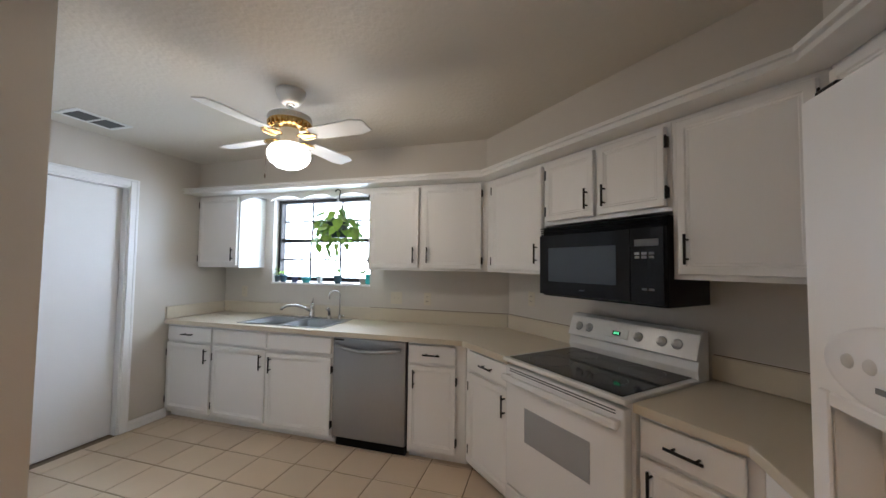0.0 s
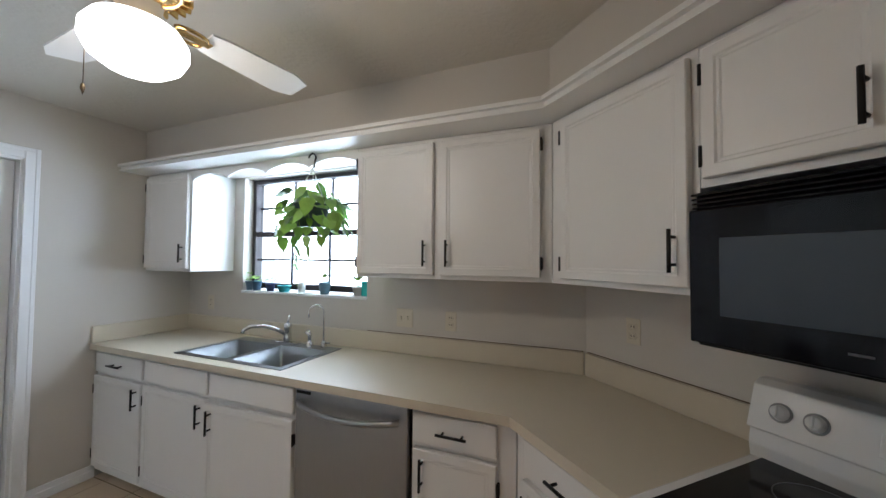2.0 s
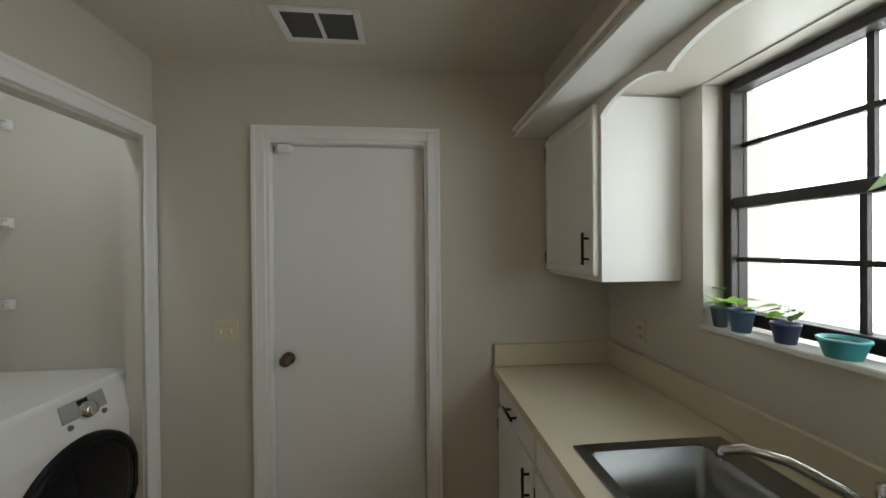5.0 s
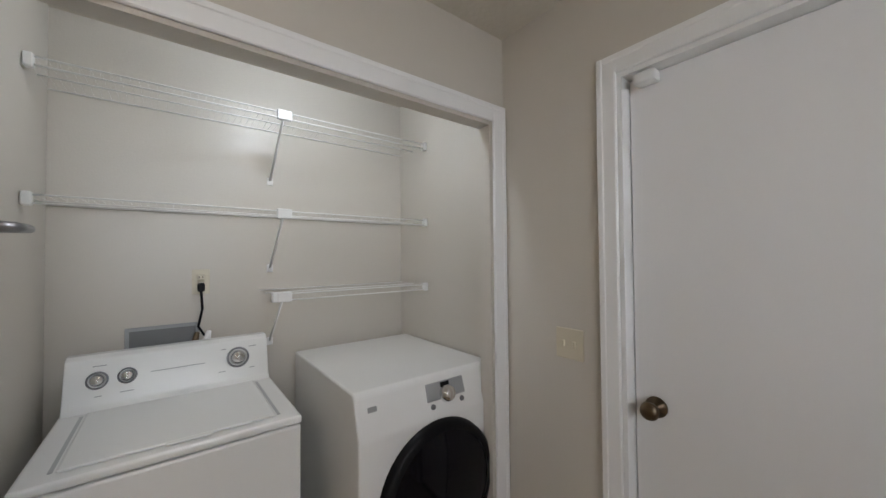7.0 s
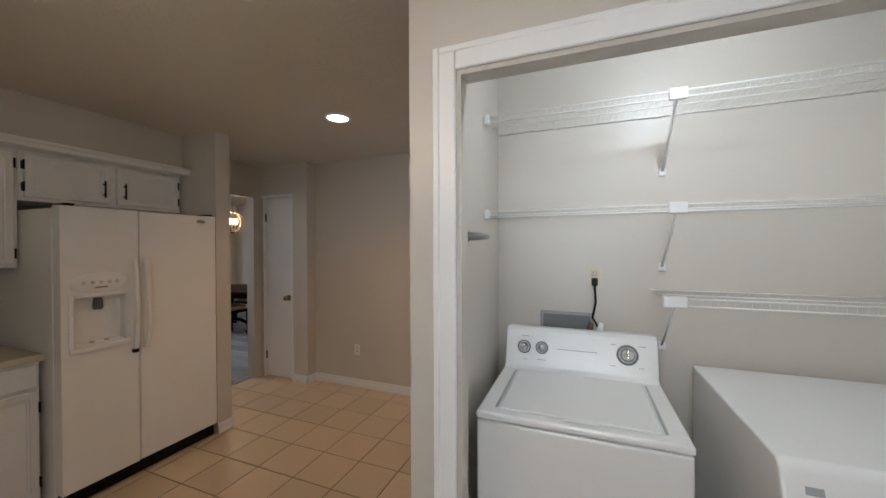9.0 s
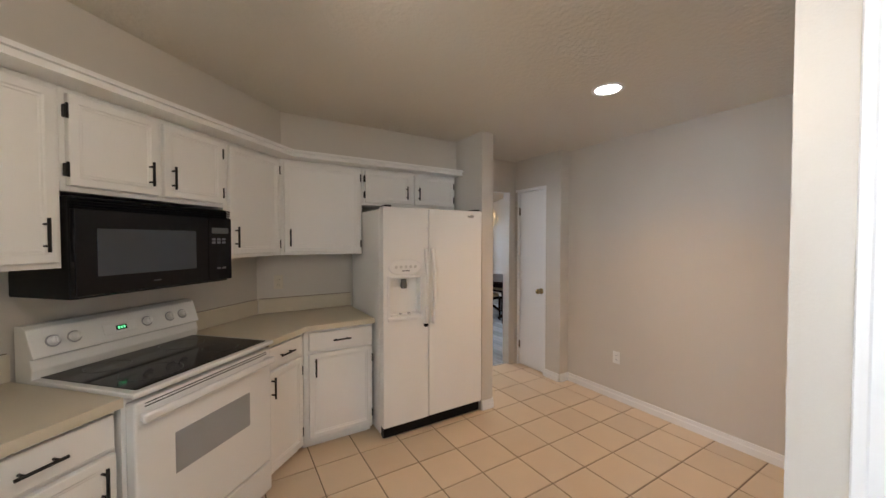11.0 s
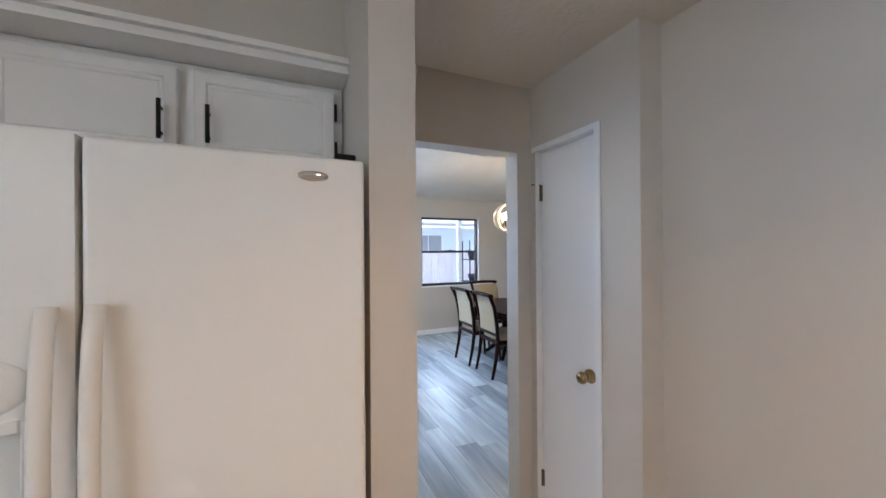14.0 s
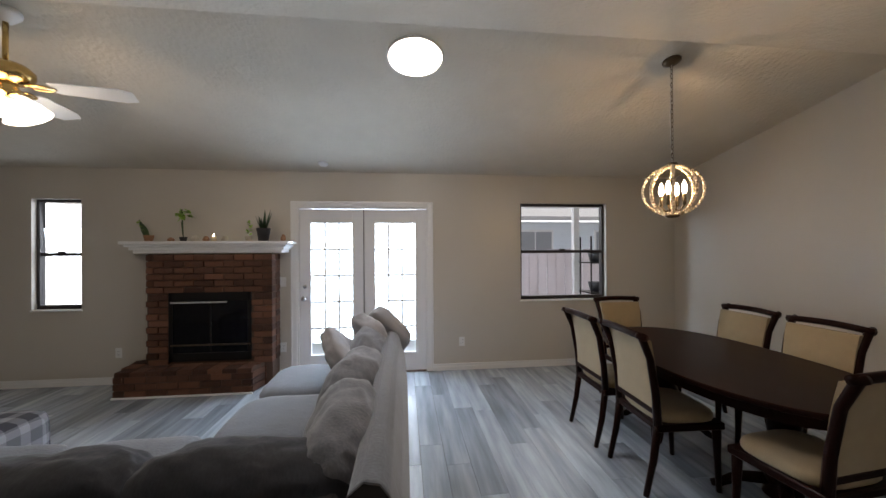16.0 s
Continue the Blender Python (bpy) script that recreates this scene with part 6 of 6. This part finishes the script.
def plaid_material():
    m, nt, p = nodes_of("grey_plaid_fabric")
    n, L = nt.nodes, nt.links
    tc = n.new("ShaderNodeTexCoord")
    acc = None
    for axis, k in (("X", 0), ("Y", 1), ("Z", 2)):
        w = n.new("ShaderNodeTexWave")
        w.bands_direction = axis
        w.inputs["Scale"].default_value = 2.4
        L.new(tc.outputs["Object"], w.inputs[0])
        r = n.new("ShaderNodeMath")
        r.operation = "GREATER_THAN"
        r.inputs[1].default_value = 0.62
        L.new(w.outputs["Fac"], r.inputs[0])
        if acc is None:
            acc = r.outputs[0]
        else:
            a = n.new("ShaderNodeMath")
            a.operation = "ADD"
            L.new(acc, a.inputs[0])
            L.new(r.outputs[0], a.inputs[1])
            acc = a.outputs[0]
    d = n.new("ShaderNodeMath")
    d.operation = "DIVIDE"
    d.inputs[1].default_value = 3
    L.new(acc, d.inputs[0])
    r = n.new("ShaderNodeValToRGB")
    r.color_ramp.elements[0].color, r.color_ramp.elements[1].color = (0.04, 0.04, 0.05, 1), (0.32, 0.32, 0.34, 1)
    L.new(d.outputs[0], r.inputs[0])
    L.new(r.outputs[0], p.inputs["Base Color"])
    p.inputs["Roughness"].default_value = 0.95
    return m


ot = thing("ottoman", pose(4.55, 2.92, 0), "grey plaid upholstered ottoman", "ottoman")
Shape().pillow(0.80, 0.62, 0.46, m=pose(0, 0, 0.285), power=9, cuts=8, lump=0.004).done("upholstery", plaid_material(), ot)
for x in (-0.32, 0.32):
    for y in (-0.24, 0.24):
        Shape().lathe([(0.018, 0), (0.025, 0.07), (0, 0.07)], 12, m=pose(x, y, 0)).done("foot", DWOOD, ot)

# ---- outside ----
fe = thing("fence", pose(9.6, 0, -0.16), "weathered pale board fence across the yard", "fence", "", "structure")
for i in range(60):
    y = -6.5 + 0.20 * i
    Shape().box(0, y, 0.02, 0.02, y + 0.188 + 0.010 * rnd.random(), 1.66 + 0.05 * rnd.random(), 0.004).done("board", WOODF, fe)
Shape().box(0.03, -6.5, 1.4, 0.07, 5.5, 1.5).box(0.03, -6.5, 0.4, 0.07, 5.5, 0.5).done("rail", WOODF, fe)
po = thing("patio_cover", pose(0, 0, 0), "white painted patio roof on posts", "patio roof", "", "structure")
Shape().box(FX + 0.17, -6.0, 2.48, 8.40, 5.5, 2.56).done("roof_deck", TRIM, po)
Shape().box(8.28, -6.0, 2.26, 8.38, 5.5, 2.479).done("beam", TRIM, po)
for y in (-5.4, -2.75, -0.2, 2.4, 5.0):
    Shape().box(8.28, y, -0.16, 8.38, y + 0.10, 2.259).done("post", TRIM, po)
pt = thing("plant_stand", pose(8.05, -2.92, -0.16), "dark metal plant stand on the patio", "plant stand")
for x, y in ((-0.18, -0.18), (0.18, -0.18), (-0.18, 0.18), (0.18, 0.18)):
    Shape().tube([(x, y, 0), (x, y, 1.9)], 0.014, 6).done("upright", BLACKM, pt)
for z in (0.4, 0.95, 1.45):
    Shape().box(-0.2, -0.2, z, 0.2, 0.2, z + 0.02).done("shelf", BLACKM, pt)
    Shape().lathe([(0, 0), (0.09, 0), (0.13, 0.16), (0, 0.15)], 16, m=pose(0, 0, z + 0.02)).done("pot", POTB, pt)
nh = thing("neighbour_house", pose(12.4, -4.2, -0.16), "pale blue-grey neighbouring house behind the fence", "house", "", "structure")
SIDING = mat("pale_siding", (0.74, 0.80, 0.84), 0.7, var=0.1, scale=2, stretch=(1, 1, 8), bump=0.2)
Shape().box(0, -3.6, 0, 0.2, 3.4, 2.5).done("wall", SIDING, nh)
Shape().prism([(-0.45, 2.5), (1.2, 3.5), (1.2, 3.6), (-0.45, 2.62)], -3.8, 3.6, m=flat).done("roof", GREYP, nh)
for y in (-2.2, 0.2, 1.9):
    wf = Shape().box(-0.03, y - 0.06, 1.1, -0.001, y + 1.06, 2.26, 0.004).done("window", TRIM, nh)
    Shape().box(-0.036, y, 1.16, -0.031, y + 0.485, 2.2).box(-0.036, y + 0.515, 1.16, -0.031, y + 1.0, 2.2).done("pane", GREYP, wf)
# glowing sheets added past the yard and the sink window as daylight
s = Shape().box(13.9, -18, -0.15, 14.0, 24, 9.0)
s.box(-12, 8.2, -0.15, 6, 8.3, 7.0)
tagged(s.done("backdrop", OUTSIDE), "glowing backdrop sheets imitating hazy overexposed daylight beyond the yard", "backdrop", "", "structure")

# ---- floor tiles, planks and bricks ----
def tile_mesh(name, w, d, h, material, bevel=0.004):
    s = Shape().box(-w / 2, -d / 2, -h, w / 2, d / 2, 0, bevel)
    m = bpy.data.meshes.new(name)
    s.bm.to_mesh(m)
    s.bm.free()
    m.materials.append(material)
    return m


rp = random.Random(11)
floor_ob = bpy.data.objects["floor"]
TPX, TPY, TX0, TY0 = 0.3086, 0.3055, 1.637, 0.447
full = tile_mesh("tile", TPX - 0.008, TPY - 0.008, 0.008, TILE, 0.002)
xs = [TX0 + TPX * (i + 0.5) for i in range(-14, 5)]
ys = [TY0 + TPY * (j + 0.5) for j in range(-5, 14)]
xa, xb, ya, yb = W + 0.001, XW - 0.05, S + 0.001, N - 0.001
for cx in xs:
    for cy in ys:
        x0, x1 = max(cx - TPX / 2 + 0.004, xa), min(cx + TPX / 2 - 0.004, xb)
        y0, y1 = max(cy - TPY / 2 + 0.004, ya), min(cy + TPY / 2 - 0.004, yb)
        if x1 - x0 < 0.02 or y1 - y0 < 0.02 or x0 + y0 > CX + N or (x1 < LX - 0.1 and y1 < LB - 0.1):
            continue
        whole = x1 - x0 > TPX - 0.01 and y1 - y0 > TPY - 0.01
        t = new("tile", full if whole else tile_mesh("tile", x1 - x0, y1 - y0, 0.008, TILE, 0.002))
        t.parent = floor_ob
        t.matrix_basis = pose((x0 + x1) / 2, (y0 + y1) / 2, rp.uniform(-0.0006, 0.0004) + 0.0005, rp.uniform(-0.06, 0.06), rp.uniform(-0.06, 0.06), 0)
plank_ob = bpy.data.objects["floor_living"]
PW, PL = 0.178, 1.22
row = 0
y = LS
while y < LN - 0.01:
    y1 = min(y + PW, LN)
    x = XW - 0.049 - PL * rp.random()
    while x < FX:
        x0, x1 = max(x, XW - 0.049), min(x + PL, FX)
        if x1 - x0 > 0.03:
            m = tile_mesh("plank", x1 - x0 - 0.0016, y1 - y - 0.0016, 0.008, PLANK, 0.0012)
            p = new("plank", m)
            p.parent = plank_ob
            p.matrix_basis = pose((x0 + x1) / 2, (y + y1) / 2, 0.0)
        x += PL
    y += PW
s = Shape().box(XW - 0.070, -0.139, -0.003, XW - 0.045, 0.649, 0.006, 0.003)
tagged(s.done("threshold_strip", GREYP), "thin grey floor transition strip in the doorway", "threshold", "", "structure")

BL, BH = 0.200, 0.062


def brick(x0, x1, y0, y1, z0, z1):
    b = new("brick", tile_mesh("brick", x1 - x0, y1 - y0, z1 - z0, BRICKM, 0.004))
    b.parent = fp
    b.matrix_basis = pose((x0 + x1) / 2 + rp.uniform(-0.003, 0.003), (y0 + y1) / 2, z1, rp.uniform(-0.4, 0.4), rp.uniform(-0.3, 0.3), rp.uniform(-0.3, 0.3))


def spans(y0, y1, off):
    y = y0 - off
    while y < y1 - 0.02:
        a, b = max(y, y0), min(y + BL, y1)
        if b - a > 0.03:
            yield a, b
        y += BL + 0.010


z, k = 0.264, 0
while z < FHT - 0.03:
    z1 = min(z + BH, FHT - 0.002)
    if OZ1 - 0.02 < z < OZ1 + 0.05:
        z = max(z, OZ1 + 0.004)
        z1 = min(z + BH, FHT - 0.002)
    zones = [(0.0, FW)] if z > OZ1 - 0.03 else [(0.0, OX0 - 0.012), (OX1 + 0.012, FW)]
    for a, b in zones:
        for y0, y1 in spans(a, b, 0.105 * (k % 2)):
            brick(-0.008, 0.10, y0, y1, z, z1)
    for y0, y1 in ((0.0, 0.0),):
        s0 = -0.001
        b = new("brick", tile_mesh("brick", 0.125, 0.012, z1 - z, BRICKM, 0.003))
        b.parent = fp
        b.matrix_basis = pose(0.170, -0.001, z1)
    z = z1 + 0.010
    k += 1
# hearth: soldier course on the face, brick paving on top
hm = {}
for j in range(9):
    for i in range(3):
        w0 = 0.135 + (1.49 - 0.135) * j / 9 if i == 0 else 0.10 + (1.54 - 0.10) * j / 9
        b = new("brick", hm.setdefault("p", tile_mesh("brick", 0.148, 0.143, 0.05, BRICKM, 0.005)))
        b.parent = fp
        b.matrix_basis = pose(-0.157 + 0.156 * i, w0 + 0.075 + (0.004 if i else 0), 0.272 + rp.uniform(-0.002, 0.002), 0, 0, rp.uniform(-0.6, 0.6))
for row in range(3):
    for y0, y1 in spans(0.137, 1.488, 0.105 * (row % 2)):
        b = new("brick", tile_mesh("brick", 0.09, y1 - y0, 0.063, BRICKM, 0.004))
        b.parent = fp
        b.matrix_basis = pose(-0.190 + rp.uniform(-0.002, 0.002), (y0 + y1) / 2, 0.078 + 0.072 * row)
    for k in range(2):
        for e in ((0.135, 0.03), (1.49, 1.60)):
            q = (k + 0.5) / 2.0
            ang = math.degrees(math.atan2(e[1] - e[0], 0.470))
            b = new("brick", hm.setdefault("s", tile_mesh("brick", 0.225, 0.06, 0.063, BRICKM, 0.004)))
            b.parent = fp
            inset = 0.022 if e[0] < 0.8 else -0.022
            b.matrix_basis = pose(-0.232 + 0.470 * q, e[0] + (e[1] - e[0]) * q + inset, 0.078 + 0.072 * row, 0, 0, ang)
s = Shape().box(-0.250, 0.12, 0.001, -0.236, 1.505, 0.020, 0.003).done("floor_bead", TRIM, fp, "white quarter-round along the hearth")
